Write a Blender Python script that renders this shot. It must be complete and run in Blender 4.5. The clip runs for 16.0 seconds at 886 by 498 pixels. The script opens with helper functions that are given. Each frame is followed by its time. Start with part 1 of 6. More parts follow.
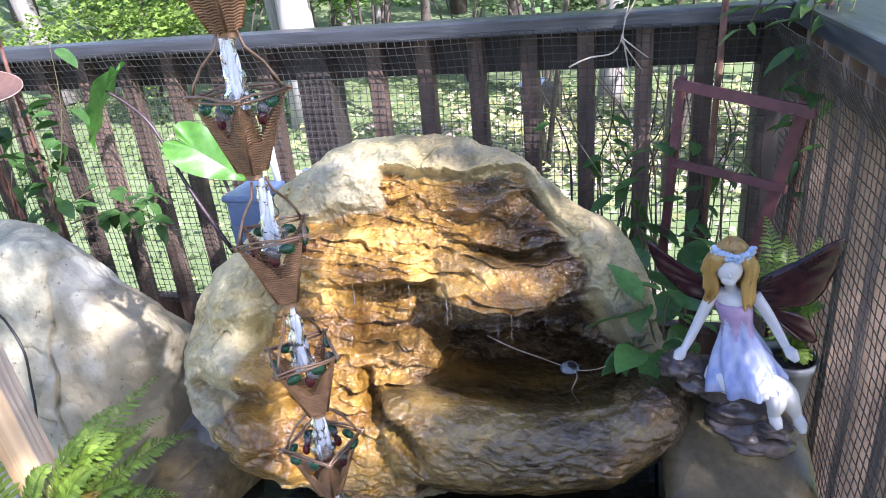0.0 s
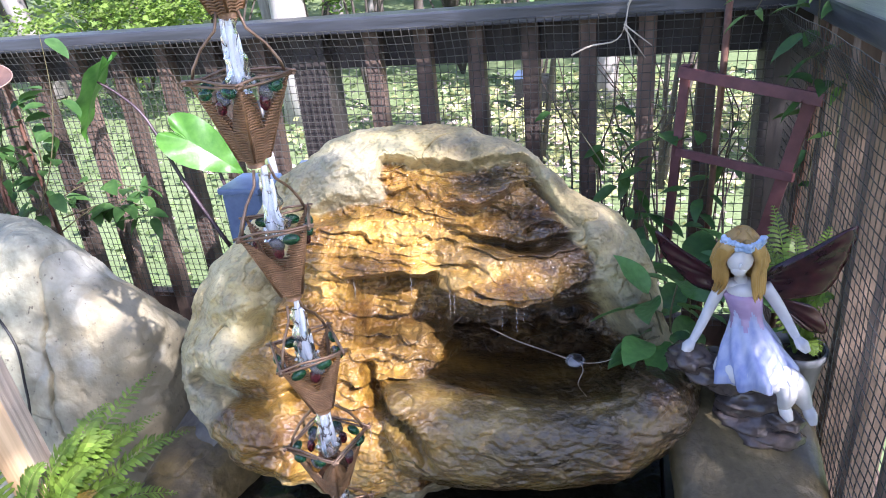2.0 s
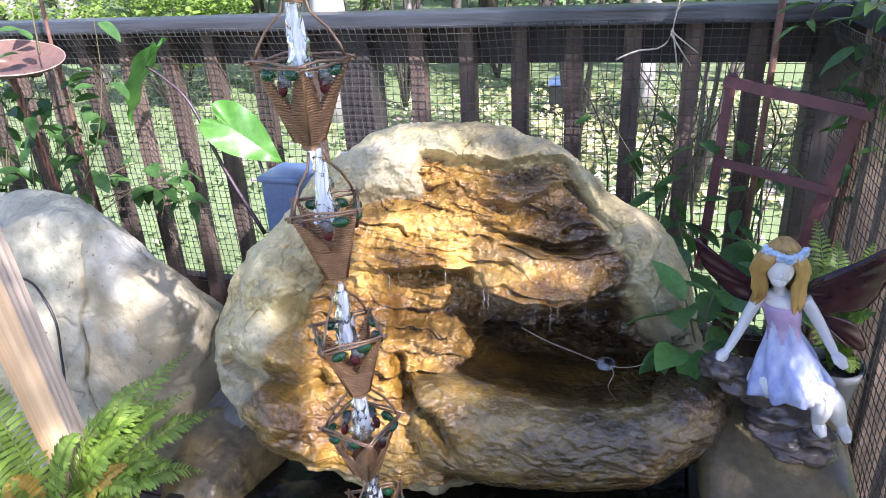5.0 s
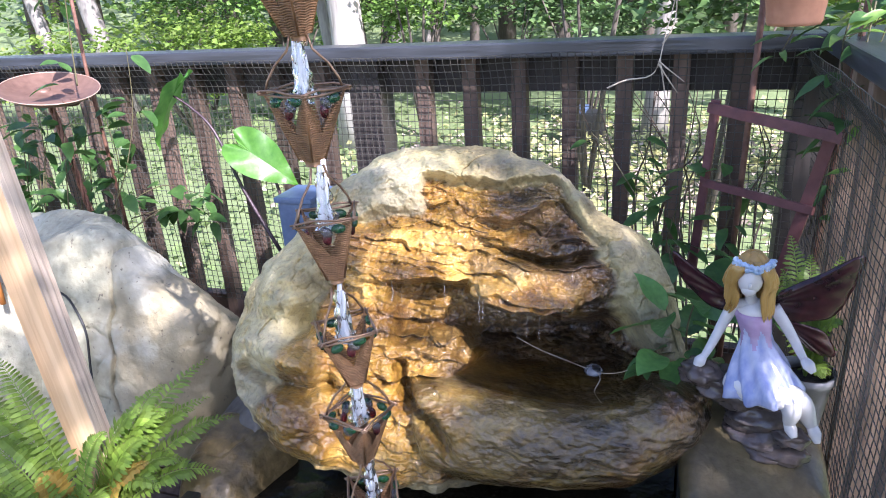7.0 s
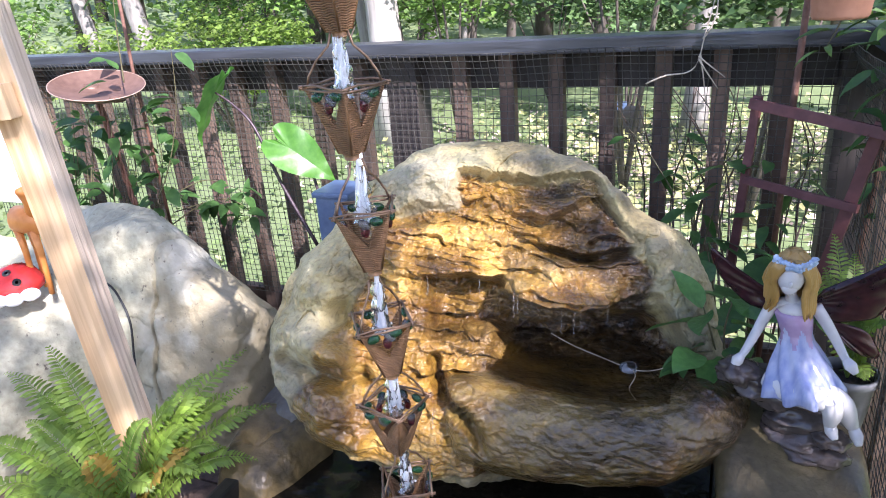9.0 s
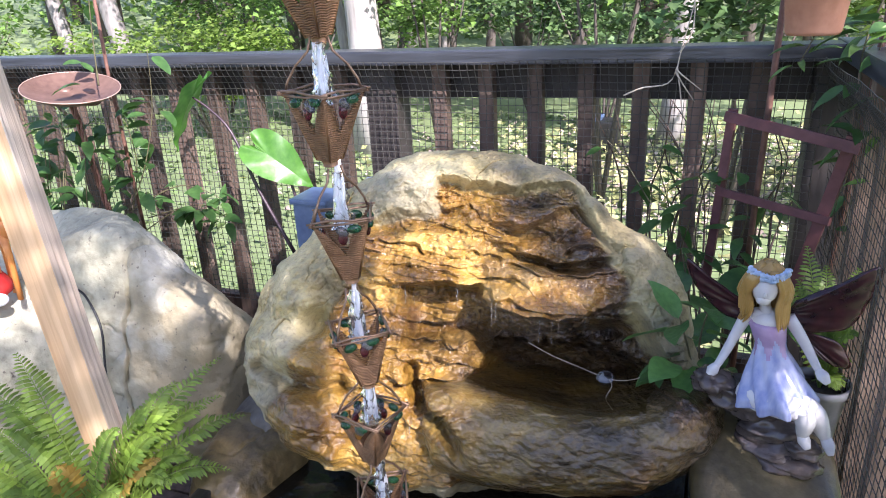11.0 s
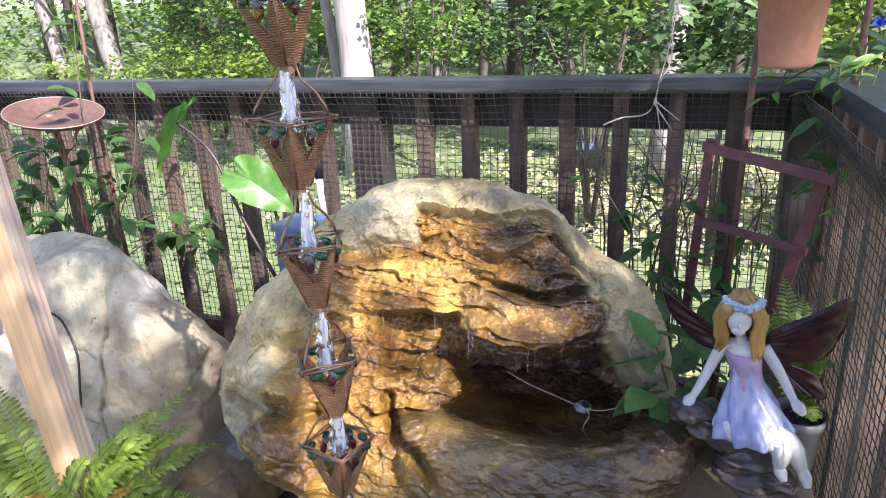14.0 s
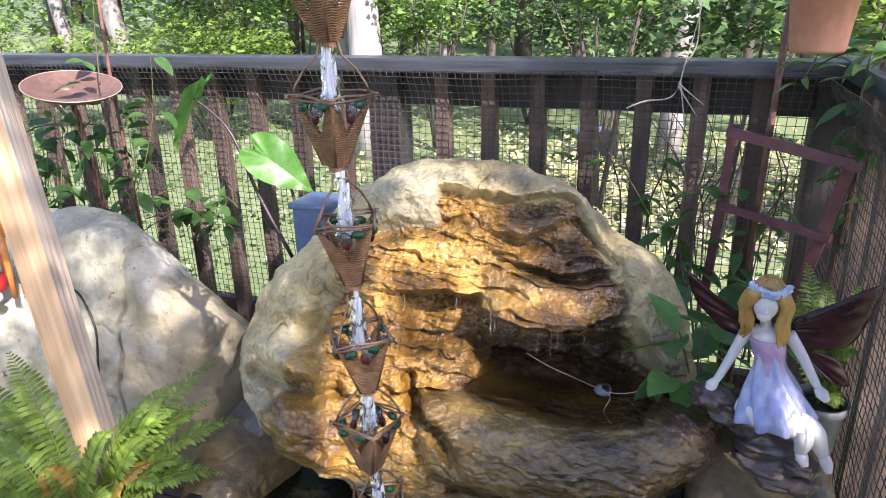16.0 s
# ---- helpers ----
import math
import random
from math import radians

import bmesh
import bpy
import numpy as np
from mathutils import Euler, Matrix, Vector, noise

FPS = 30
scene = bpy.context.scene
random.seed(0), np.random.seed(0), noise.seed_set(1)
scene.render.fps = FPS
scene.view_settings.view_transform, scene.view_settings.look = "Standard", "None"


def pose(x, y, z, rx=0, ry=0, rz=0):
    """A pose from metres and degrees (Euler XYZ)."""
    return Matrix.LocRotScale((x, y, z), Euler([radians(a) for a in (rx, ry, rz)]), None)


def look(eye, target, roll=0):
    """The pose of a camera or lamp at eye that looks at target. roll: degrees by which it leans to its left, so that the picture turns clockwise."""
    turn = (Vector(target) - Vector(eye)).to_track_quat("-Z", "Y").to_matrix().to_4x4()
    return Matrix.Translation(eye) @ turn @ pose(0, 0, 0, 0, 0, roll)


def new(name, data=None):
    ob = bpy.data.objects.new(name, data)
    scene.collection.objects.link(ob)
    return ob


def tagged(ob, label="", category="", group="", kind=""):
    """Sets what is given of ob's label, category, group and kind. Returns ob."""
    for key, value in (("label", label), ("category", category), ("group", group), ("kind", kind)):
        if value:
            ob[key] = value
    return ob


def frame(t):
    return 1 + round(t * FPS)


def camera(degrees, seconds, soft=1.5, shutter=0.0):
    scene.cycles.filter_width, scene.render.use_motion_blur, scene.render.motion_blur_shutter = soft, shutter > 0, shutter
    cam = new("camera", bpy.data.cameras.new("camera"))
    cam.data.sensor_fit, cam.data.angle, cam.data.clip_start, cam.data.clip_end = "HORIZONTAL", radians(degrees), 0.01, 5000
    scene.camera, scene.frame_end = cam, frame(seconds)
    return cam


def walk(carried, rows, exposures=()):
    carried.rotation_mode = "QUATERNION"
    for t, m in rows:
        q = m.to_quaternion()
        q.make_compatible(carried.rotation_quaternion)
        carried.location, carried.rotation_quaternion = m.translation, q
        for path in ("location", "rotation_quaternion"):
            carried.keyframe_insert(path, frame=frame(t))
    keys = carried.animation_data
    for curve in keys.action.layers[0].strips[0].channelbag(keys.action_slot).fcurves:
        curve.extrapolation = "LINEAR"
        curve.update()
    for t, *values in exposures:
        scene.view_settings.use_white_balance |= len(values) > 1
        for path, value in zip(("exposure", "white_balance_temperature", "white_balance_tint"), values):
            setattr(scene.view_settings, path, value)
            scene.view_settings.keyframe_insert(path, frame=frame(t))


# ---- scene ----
cam = camera(66.1, 16.0, 1.0)
PATH = [
    (0, (0.247, -1.595, 1.108), (-0.295, 0.152, 0.3), -5.3),
    (0.5, (0.246, -1.584, 1.103), (-0.271, 0.167, 0.286), -4.9),
    (1, (0.246, -1.576, 1.097), (-0.256, 0.174, 0.269), -5.3),
    (1.5, (0.238, -1.575, 1.101), (-0.271, 0.175, 0.278), -5.7),
    (2, (0.225, -1.58, 1.096), (-0.298, 0.165, 0.27), -5.4),
    (2.5, (0.234, -1.574, 1.095), (-0.305, 0.161, 0.259), -5.4),
    (3, (0.225, -1.579, 1.097), (-0.326, 0.151, 0.258), -5.1),
    (3.5, (0.237, -1.584, 1.097), (-0.34, 0.141, 0.266), -4.1),
    (4, (0.227, -1.591, 1.096), (-0.359, 0.131, 0.264), -3.3),
    (4.5, (0.204, -1.594, 1.092), (-0.385, 0.123, 0.251), -3.3),
    (4.7, (0.202, -1.593, 1.088), (-0.386, 0.128, 0.257), -3.3),
    (6.8, (0.2783, -1.6804, 1.0986), (-0.3536, 0.0670, 0.3540), -3.76),
    (7, (0.2752, -1.6783, 1.1007), (-0.3768, 0.0630, 0.3644), -3.66),
    (7.5, (0.2731, -1.6766, 1.1029), (-0.4145, 0.0560, 0.3777), -4.02),
    (8, (0.2643, -1.6793, 1.0958), (-0.4456, 0.0430, 0.3657), -4.39),
    (8.5, (0.2716, -1.6852, 1.0962), (-0.4653, 0.0210, 0.3573), -4.44),
    (9, (0.2759, -1.6878, 1.0993), (-0.4684, 0.0150, 0.3629), -4.20),
    (9.2, (0.271, -1.693, 1.098), (-0.454, 0.024, 0.371), -3.6),
    (11.5, (0.2773, -1.6774, 1.0970), (-0.4032, 0.0630, 0.3858), -3.10),
    (12, (0.2818, -1.6704, 1.0910), (-0.3903, 0.0780, 0.3884), -3.38),
    (12.5, (0.284, -1.67, 1.094), (-0.377, 0.083, 0.395), -3.3),
    (13, (0.2905, -1.6712, 1.0970), (-0.3782, 0.0880, 0.4197), -3.06),
    (13.5, (0.2967, -1.6742, 1.0960), (-0.3828, 0.0900, 0.4412), -2.96),
    (14, (0.2999, -1.6712, 1.0970), (-0.3736, 0.0980, 0.4521), -2.32),
    (14.5, (0.2906, -1.6767, 1.0981), (-0.3674, 0.0970, 0.4522), -2.06),
    (15, (0.2821, -1.6809, 1.0992), (-0.3777, 0.0870, 0.4356), -1.97),
    (15.5, (0.2748, -1.6837, 1.0971), (-0.3915, 0.0760, 0.4163), -2.28),
    (16, (0.2620, -1.6845, 1.0965), (-0.4113, 0.0640, 0.4013), -1.39),
]
walk(cam, [(t, look(eye, target, roll)) for t, eye, target, roll in PATH], [(0.0, 1.86, 5800, 26), (4.7, 1.87, 5840, 26), (9.0, 1.73, 5960, 26), (16.0, 1.63, 6270, 27)])
# ---- light ----
world = bpy.data.worlds.new("sky")
scene.world = world
world.use_nodes = True
SUN_ELEV, SUN_ROT = 42.0, 127.0
_wn = world.node_tree.nodes
_sky = _wn.new("ShaderNodeTexSky")
_sky.sky_type = "NISHITA"
_sky.sun_disc = False
_sky.sun_elevation, _sky.sun_rotation = radians(SUN_ELEV), radians(SUN_ROT)
world.node_tree.links.new(_sky.outputs[0], _wn["Background"].inputs[0])
_wn["Background"].inputs[1].default_value = 0.115
sun = new("sun", bpy.data.lights.new("sun", "SUN"))
sun.data.energy, sun.data.angle, sun.data.color = 4.2, radians(0.45), (1.0, 0.95, 0.88)
_az = radians(SUN_ROT)
SUN_DIR = Vector((math.sin(_az) * math.cos(radians(SUN_ELEV)), math.cos(_az) * math.cos(radians(SUN_ELEV)), math.sin(radians(SUN_ELEV))))
sun.matrix_world = look(tuple(SUN_DIR * 20), (0, 0, 0))


# ---- materials ----
def material(name, dark, light, rough=0.7, scale=8.0, fine=60.0, bump=0.3, metal=0.0, stretch=(1, 1, 1), vary=0.0, spec=0.5, leafy=0.0, attribute=None, worn=None):
    """Two scales of variation between two colours, with fine relief. vary: brightness shift from object to object."""
    m = bpy.data.materials.new(name)
    m.use_nodes = True
    nt = m.node_tree
    n, l = nt.nodes, nt.links
    b = n["Principled BSDF"]
    co = n.new("ShaderNodeTexCoord")
    mp = n.new("ShaderNodeMapping")
    mp.inputs["Scale"].default_value = stretch
    l.new(co.outputs["Object"], mp.inputs[0])
    a = n.new("ShaderNodeTexNoise")
    a.inputs["Scale"].default_value, a.inputs["Detail"].default_value = scale, 6
    f = n.new("ShaderNodeTexNoise")
    f.inputs["Scale"].default_value, f.inputs["Detail"].default_value = fine, 4
    l.new(mp.outputs[0], a.inputs["Vector"])
    l.new(mp.outputs[0], f.inputs["Vector"])
    mix = n.new("ShaderNodeMath")
    mix.operation = "MULTIPLY_ADD"
    mix.inputs[1].default_value = 0.45
    l.new(f.outputs[0], mix.inputs[0])
    sc = n.new("ShaderNodeMath")
    sc.operation = "MULTIPLY"
    sc.inputs[1].default_value = 0.55
    l.new(a.outputs[0], sc.inputs[0])
    l.new(sc.outputs[0], mix.inputs[2])
    ramp = n.new("ShaderNodeValToRGB")
    ramp.color_ramp.elements[0].position, ramp.color_ramp.elements[1].position = 0.33, 0.67
    ramp.color_ramp.elements[0].color, ramp.color_ramp.elements[1].color = (*dark, 1), (*light, 1)
    l.new(mix.outputs[0], ramp.inputs[0])
    col = ramp.outputs[0]
    if vary:
        info = n.new("ShaderNodeObjectInfo") if vary > 0 else n.new("ShaderNodeNewGeometry")
        hsv = n.new("ShaderNodeHueSaturation")
        mr = n.new("ShaderNodeMapRange")
        mr.inputs[3].default_value, mr.inputs[4].default_value = 1 - abs(vary), 1 + abs(vary)
        l.new(info.outputs["Random"] if vary > 0 else info.outputs["Random Per Island"], mr.inputs[0])
        l.new(mr.outputs[0], hsv.inputs["Value"])
        l.new(col, hsv.inputs["Color"])
        col = hsv.outputs[0]
    l.new(col, b.inputs["Base Color"])
    b.inputs["Roughness"].default_value, b.inputs["Metallic"].default_value = rough, metal
    b.inputs["Specular IOR Level"].default_value = spec
    bp = n.new("ShaderNodeBump")
    bp.inputs["Strength"].default_value, bp.inputs["Distance"].default_value = bump, 0.01
    l.new(mix.outputs[0], bp.inputs["Height"])
    l.new(bp.outputs[0], b.inputs["Normal"])
    if leafy:
        t = n.new("ShaderNodeBsdfTranslucent")
        l.new(col, t.inputs[0])
        ms = n.new("ShaderNodeMixShader")
        ms.inputs[0].default_value = leafy
        l.new(b.outputs[0], ms.inputs[1])
        l.new(t.outputs[0], ms.inputs[2])
        l.new(ms.outputs[0], n["Material Output"].inputs[0])
    return m


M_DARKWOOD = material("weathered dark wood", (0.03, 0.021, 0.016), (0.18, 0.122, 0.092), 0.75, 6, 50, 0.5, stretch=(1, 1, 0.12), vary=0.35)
# side balusters: the sun on their inner faces is put into a paler colour
M_SIDEWOOD = material("weathered wood with sun in colour", (0.09, 0.06, 0.042), (0.38, 0.265, 0.19), 0.75, 6, 50, 0.5, stretch=(1, 1, 0.12), vary=0.3)
# posts and top rails: their shade is put into a darker wood colour
M_FRAMEWOOD = material("dark frame wood with shade in colour", (0.016, 0.013, 0.012), (0.07, 0.056, 0.05), 0.7, 6, 50, 0.5, stretch=(1, 1, 0.2), vary=0.2)
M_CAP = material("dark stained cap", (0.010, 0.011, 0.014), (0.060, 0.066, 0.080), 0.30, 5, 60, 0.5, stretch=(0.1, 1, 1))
# the side cap's stain is lightened, sky sheen put into its colour
M_CAPY = material("stained cap across with sky sheen", (0.025, 0.028, 0.034), (0.10, 0.11, 0.13), 0.30, 5, 60, 0.5, stretch=(1, 0.1, 1))
M_NET = material("dark green plastic net", (0.030, 0.034, 0.030), (0.085, 0.082, 0.070), 0.4, 20, 90, 0.1)
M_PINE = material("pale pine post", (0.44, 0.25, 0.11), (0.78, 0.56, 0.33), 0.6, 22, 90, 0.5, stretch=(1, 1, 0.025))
M_PINESIDE = material("weathered pine side with light in tone", (0.36, 0.24, 0.15), (0.82, 0.68, 0.52), 0.7, 30, 110, 0.8, stretch=(1, 1, 0.02))
M_GRASS = material("lawn", (0.10, 0.145, 0.048), (0.21, 0.265, 0.12), 0.9, 0.8, 30, 0.4)
M_TRUNK = material("grey bark", (0.11, 0.10, 0.085), (0.33, 0.31, 0.28), 0.9, 4, 30, 0.8, stretch=(1, 1, 0.2))
M_LEAF = material("leaf green", (0.032, 0.09, 0.022), (0.095, 0.20, 0.05), 0.42, 10, 60, 0.2, vary=-0.35, leafy=0.35)
# two copies of the tree leaves, sunlight and shade put into their colours
M_WOODSLIT = material("tree leaves with sun in colour", (0.10, 0.19, 0.025), (0.25, 0.35, 0.07), 0.55, 1.5, 20, 0.2, vary=-0.4, leafy=0.45)
M_WOODSSHADED = material("tree leaves with shade in colour", (0.045, 0.10, 0.028), (0.12, 0.20, 0.065), 0.6, 1.5, 20, 0.2, vary=-0.5, leafy=0.3)
M_TRUNKPALE = material("pale bark", (0.20, 0.18, 0.16), (0.50, 0.47, 0.43), 0.9, 3, 24, 0.9, stretch=(1, 1, 0.12))
M_BARKDARK = material("dark bark", (0.05, 0.04, 0.032), (0.13, 0.11, 0.09), 0.9, 4, 30, 0.8, stretch=(1, 1, 0.2))
M_LITTER = material("fallen leaves", (0.36, 0.27, 0.21), (0.68, 0.56, 0.48), 0.8, 3, 20, 0.2, vary=-0.5)
M_YELLOWGREEN = material("yellow-green growth", (0.27, 0.29, 0.10), (0.52, 0.50, 0.24), 0.6, 2, 20, 0.2, vary=-0.45, leafy=0.3)
M_GRASSBLADE = material("grass tufts", (0.085, 0.14, 0.04), (0.19, 0.255, 0.10), 0.7, 1, 20, 0.2, vary=-0.4, leafy=0.3)

M_WOODS = material("tree leaves", (0.07, 0.16, 0.03), (0.20, 0.32, 0.07), 0.55, 1.5, 20, 0.2, vary=-0.5, leafy=0.4)
M_COPPER = material("copper weave", (0.12, 0.062, 0.028), (0.34, 0.19, 0.092), 0.42, 14, 90, 0.5, metal=0.35)
M_PURPLE = material("purple paint", (0.085, 0.027, 0.028), (0.18, 0.066, 0.062), 0.6, 10, 60, 0.4)
M_TERRA = material("terracotta", (0.38, 0.17, 0.1), (0.52, 0.26, 0.16), 0.75, 8, 60, 0.2)
M_BLACKWATER = material("pond water", (0.006, 0.006, 0.004), (0.015, 0.012, 0.008), 0.12, 9, 30, 0.6, spec=0.2)

def rock_material():
    m = bpy.data.materials.new("waterfall rock")
    m.use_nodes = True
    n, l = m.node_tree.nodes, m.node_tree.links
    b = n["Principled BSDF"]
    co = n.new("ShaderNodeTexCoord")

    def noise_tex(scale, detail, stretch=(1, 1, 1), rough=0.55):
        mp = n.new("ShaderNodeMapping")
        mp.inputs["Scale"].default_value = stretch
        l.new(co.outputs["Object"], mp.inputs[0])
        t = n.new("ShaderNodeTexNoise")
        t.inputs["Scale"].default_value, t.inputs["Detail"].default_value, t.inputs["Roughness"].default_value = scale, detail, rough
        l.new(mp.outputs[0], t.inputs["Vector"])
        return t.outputs[0]

    def ramp(fac, stops):
        r = n.new("ShaderNodeValToRGB")
        e = r.color_ramp.elements
        while len(e) < len(stops):
            e.new(0.5)
        for k, (p, c) in zip(e, stops):
            k.position, k.color = p, (*c, 1)
        l.new(fac, r.inputs[0])
        return r.outputs[0]

    def mixc(f, a, c, blend="MIX"):
        x = n.new("ShaderNodeMix")
        x.data_type, x.blend_type = "RGBA", blend
        if isinstance(f, float):
            x.inputs[0].default_value = f
        else:
            l.new(f, x.inputs[0])
        l.new(a, x.inputs[6])
        l.new(c, x.inputs[7])
        return x.outputs[2]

    def mask(name):
        x = n.new("ShaderNodeAttribute")
        x.attribute_name = name
        return x.outputs["Fac"]

    def fit(f, lo, hi):
        x = n.new("ShaderNodeMapRange")
        x.inputs[3].default_value, x.inputs[4].default_value = lo, hi
        l.new(f, x.inputs[0])
        return x.outputs[0]

    wet, gold, tan = mask("wet"), mask("gold"), mask("tan")
    big, mid, fine = noise_tex(5, 7, (1, 1, 1), 0.6), noise_tex(9, 7, (0.7, 1, 1.6), 0.58), noise_tex(120, 4)
    layer = noise_tex(11, 6, (0.8, 1, 1.5), 0.62)
    # dry cast stone: cream and tan with grey patches and fine dark pitting
    cream = ramp(big, [(0.36, (0.16, 0.133, 0.070)), (0.46, (0.33, 0.275, 0.135)), (0.55, (0.46, 0.388, 0.19)), (0.66, (0.55, 0.48, 0.27))])
    grey = ramp(noise_tex(4.2, 6, (1.1, 1, 1), 0.6), [(0.44, (0, 0, 0)), (0.58, (1, 1, 1))])
    greyc = ramp(mid, [(0.35, (0.15, 0.142, 0.110)), (0.65, (0.34, 0.322, 0.245))])
    dry = mixc(fit(grey, 0.0, 0.6), cream, greyc)
    amber = ramp(mid, [(0.30, (0.070, 0.032, 0.005)), (0.42, (0.185, 0.097, 0.015)), (0.54, (0.32, 0.186, 0.033)), (0.70, (0.48, 0.315, 0.090))])
    # umber: wet brown, deepened to hold the shade under the ledge
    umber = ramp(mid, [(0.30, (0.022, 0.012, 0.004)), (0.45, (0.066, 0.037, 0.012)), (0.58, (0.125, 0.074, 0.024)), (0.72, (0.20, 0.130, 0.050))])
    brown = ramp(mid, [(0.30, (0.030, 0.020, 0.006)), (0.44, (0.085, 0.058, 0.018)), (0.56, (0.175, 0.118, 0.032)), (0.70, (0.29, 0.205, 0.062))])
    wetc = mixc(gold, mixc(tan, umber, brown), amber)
    # rust and black algae in long streaks
    rust = ramp(layer, [(0.36, (0.5, 0.36, 0.22)), (0.48, (1, 1, 1)), (0.62, (1, 1, 1)), (0.74, (1.15, 1.12, 1.0))])
    grain = ramp(fine, [(0.34, (0.62, 0.60, 0.56)), (0.46, (1, 1, 1)), (0.64, (1.15, 1.15, 1.1))])
    col = mixc(0.6, mixc(wet, dry, mixc(0.75, wetc, rust, "MULTIPLY")), grain, "MULTIPLY")
    l.new(col, b.inputs["Base Color"])
    l.new(fit(wet, 0.75, 0.32), b.inputs["Roughness"])
    l.new(fit(wet, 0.0, 1.0), b.inputs["Coat Weight"])
    b.inputs["Coat Roughness"].default_value, b.inputs["Coat IOR"].default_value = 0.09, 1.75
    l.new(fit(wet, 0.35, 0.3), b.inputs["Specular IOR Level"])
    ad = n.new("ShaderNodeMath")
    ad.operation = "MULTIPLY_ADD"
    ad.inputs[1].default_value = 0.5
    l.new(fine, ad.inputs[0])
    l.new(noise_tex(30, 6, (0.8, 1, 1.6), 0.6), ad.inputs[2])
    bp = n.new("ShaderNodeBump")
    bp.inputs["Strength"].default_value, bp.inputs["Distance"].default_value = 0.5, 0.009
    l.new(ad.outputs[0], bp.inputs["Height"])
    l.new(bp.outputs[0], b.inputs["Normal"])
    bc = n.new("ShaderNodeBump")
    bc.inputs["Strength"].default_value, bc.inputs["Distance"].default_value = 1.0, 0.020
    l.new(noise_tex(48, 4, (0.8, 1, 1.5)), bc.inputs["Height"])
    l.new(bc.outputs[0], b.inputs["Coat Normal"])
    return m


def water_material(name, tint, rough, ripple, scale, white=0.0, stretch=1.0):
    m = bpy.data.materials.new(name)
    m.use_nodes = True
    n, l = m.node_tree.nodes, m.node_tree.links
    b = n["Principled BSDF"]
    b.inputs["Base Color"].default_value = (*tint, 1)
    b.inputs["Roughness"].default_value = rough
    b.inputs["IOR"].default_value = 1.33
    b.inputs["Transmission Weight"].default_value = 1 - white
    co, t, bp = n.new("ShaderNodeTexCoord"), n.new("ShaderNodeTexNoise"), n.new("ShaderNodeBump")
    t.inputs["Scale"].default_value, t.inputs["Detail"].default_value = scale, 3
    bp.inputs["Strength"].default_value, bp.inputs["Distance"].default_value = ripple, 0.01
    mp = n.new("ShaderNodeMapping")
    mp.inputs["Scale"].default_value = (1, 1, stretch)
    l.new(co.outputs["Object"], mp.inputs[0])
    l.new(mp.outputs[0], t.inputs["Vector"])
    l.new(t.outputs[0], bp.inputs["Height"])
    l.new(bp.outputs[0], b.inputs["Normal"])
    return m


def boulder_material():
    m = material("pale cast boulder", (0.26, 0.25, 0.175), (0.51, 0.495, 0.355), 0.7, 6, 60, 0.9)
    n, l = m.node_tree.nodes, m.node_tree.links
    b = n["Principled BSDF"]
    grey = b.inputs["Base Color"].links[0].from_socket
    co = n.new("ShaderNodeTexCoord")

    def tex(scale, detail):
        t = n.new("ShaderNodeTexNoise")
        t.inputs["Scale"].default_value, t.inputs["Detail"].default_value = scale, detail
        l.new(co.outputs["Object"], t.inputs["Vector"])
        return t.outputs[0]

    def step(f, lo, hi):
        r = n.new("ShaderNodeMapRange")
        r.inputs[1].default_value, r.inputs[2].default_value = lo, hi
        l.new(f, r.inputs[0])
        return r.outputs[0]

    def over(f, under, colour):
        x = n.new("ShaderNodeMix")
        x.data_type = "RGBA"
        l.new(f, x.inputs[0])
        l.new(under, x.inputs[6])
        x.inputs[7].default_value = (*colour, 1)
        return x.outputs[2]

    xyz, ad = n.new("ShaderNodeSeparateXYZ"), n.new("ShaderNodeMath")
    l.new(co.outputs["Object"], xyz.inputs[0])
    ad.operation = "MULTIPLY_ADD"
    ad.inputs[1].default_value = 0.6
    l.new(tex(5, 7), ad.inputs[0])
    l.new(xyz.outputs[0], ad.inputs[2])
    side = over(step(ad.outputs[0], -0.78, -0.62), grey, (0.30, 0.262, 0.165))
    tan = over(step(tex(2.6, 5), 0.50, 0.64), side, (0.41, 0.37, 0.25))
    pale = over(step(tex(4.5, 6), 0.56, 0.68), tan, (0.54, 0.52, 0.41))
    spots = over(step(tex(70, 5), 0.64, 0.74), pale, (0.13, 0.11, 0.08))
    l.new(spots, b.inputs["Base Color"])
    return m


M_BOULDER = boulder_material()
M_ROCK = rock_material()
M_POOL = water_material("bowl water", (0.62, 0.54, 0.38), 0.03, 0.25, 40)
M_SPRAY = water_material("white water", (0.93, 0.96, 1.0), 0.25, 0.3, 200, 0.5, 0.08)
M_FALL = water_material("thin falling water", (0.92, 0.95, 1.0), 0.06, 0.5, 160, 0.10, 0.2)
M_STREAM = water_material("clear falling water", (0.96, 0.98, 1.0), 0.04, 0.5, 120, 0.03, 0.3)
M_BLACK = material("black plastic", (0.008, 0.008, 0.008), (0.02, 0.02, 0.02), 0.4, 10, 60, 0.1)
M_OLIVESTONE = material("smooth olive stone", (0.052, 0.041, 0.018), (0.145, 0.115, 0.056), 0.42, 7, 60, 0.6)
M_GREYSTONE = material("dark grey stone", (0.06, 0.056, 0.048), (0.17, 0.158, 0.135), 0.6, 6, 60, 0.3)
M_BROWNSTONE = material("olive brown stone", (0.036, 0.027, 0.010), (0.17, 0.125, 0.055), 0.35, 9, 50, 1.0)

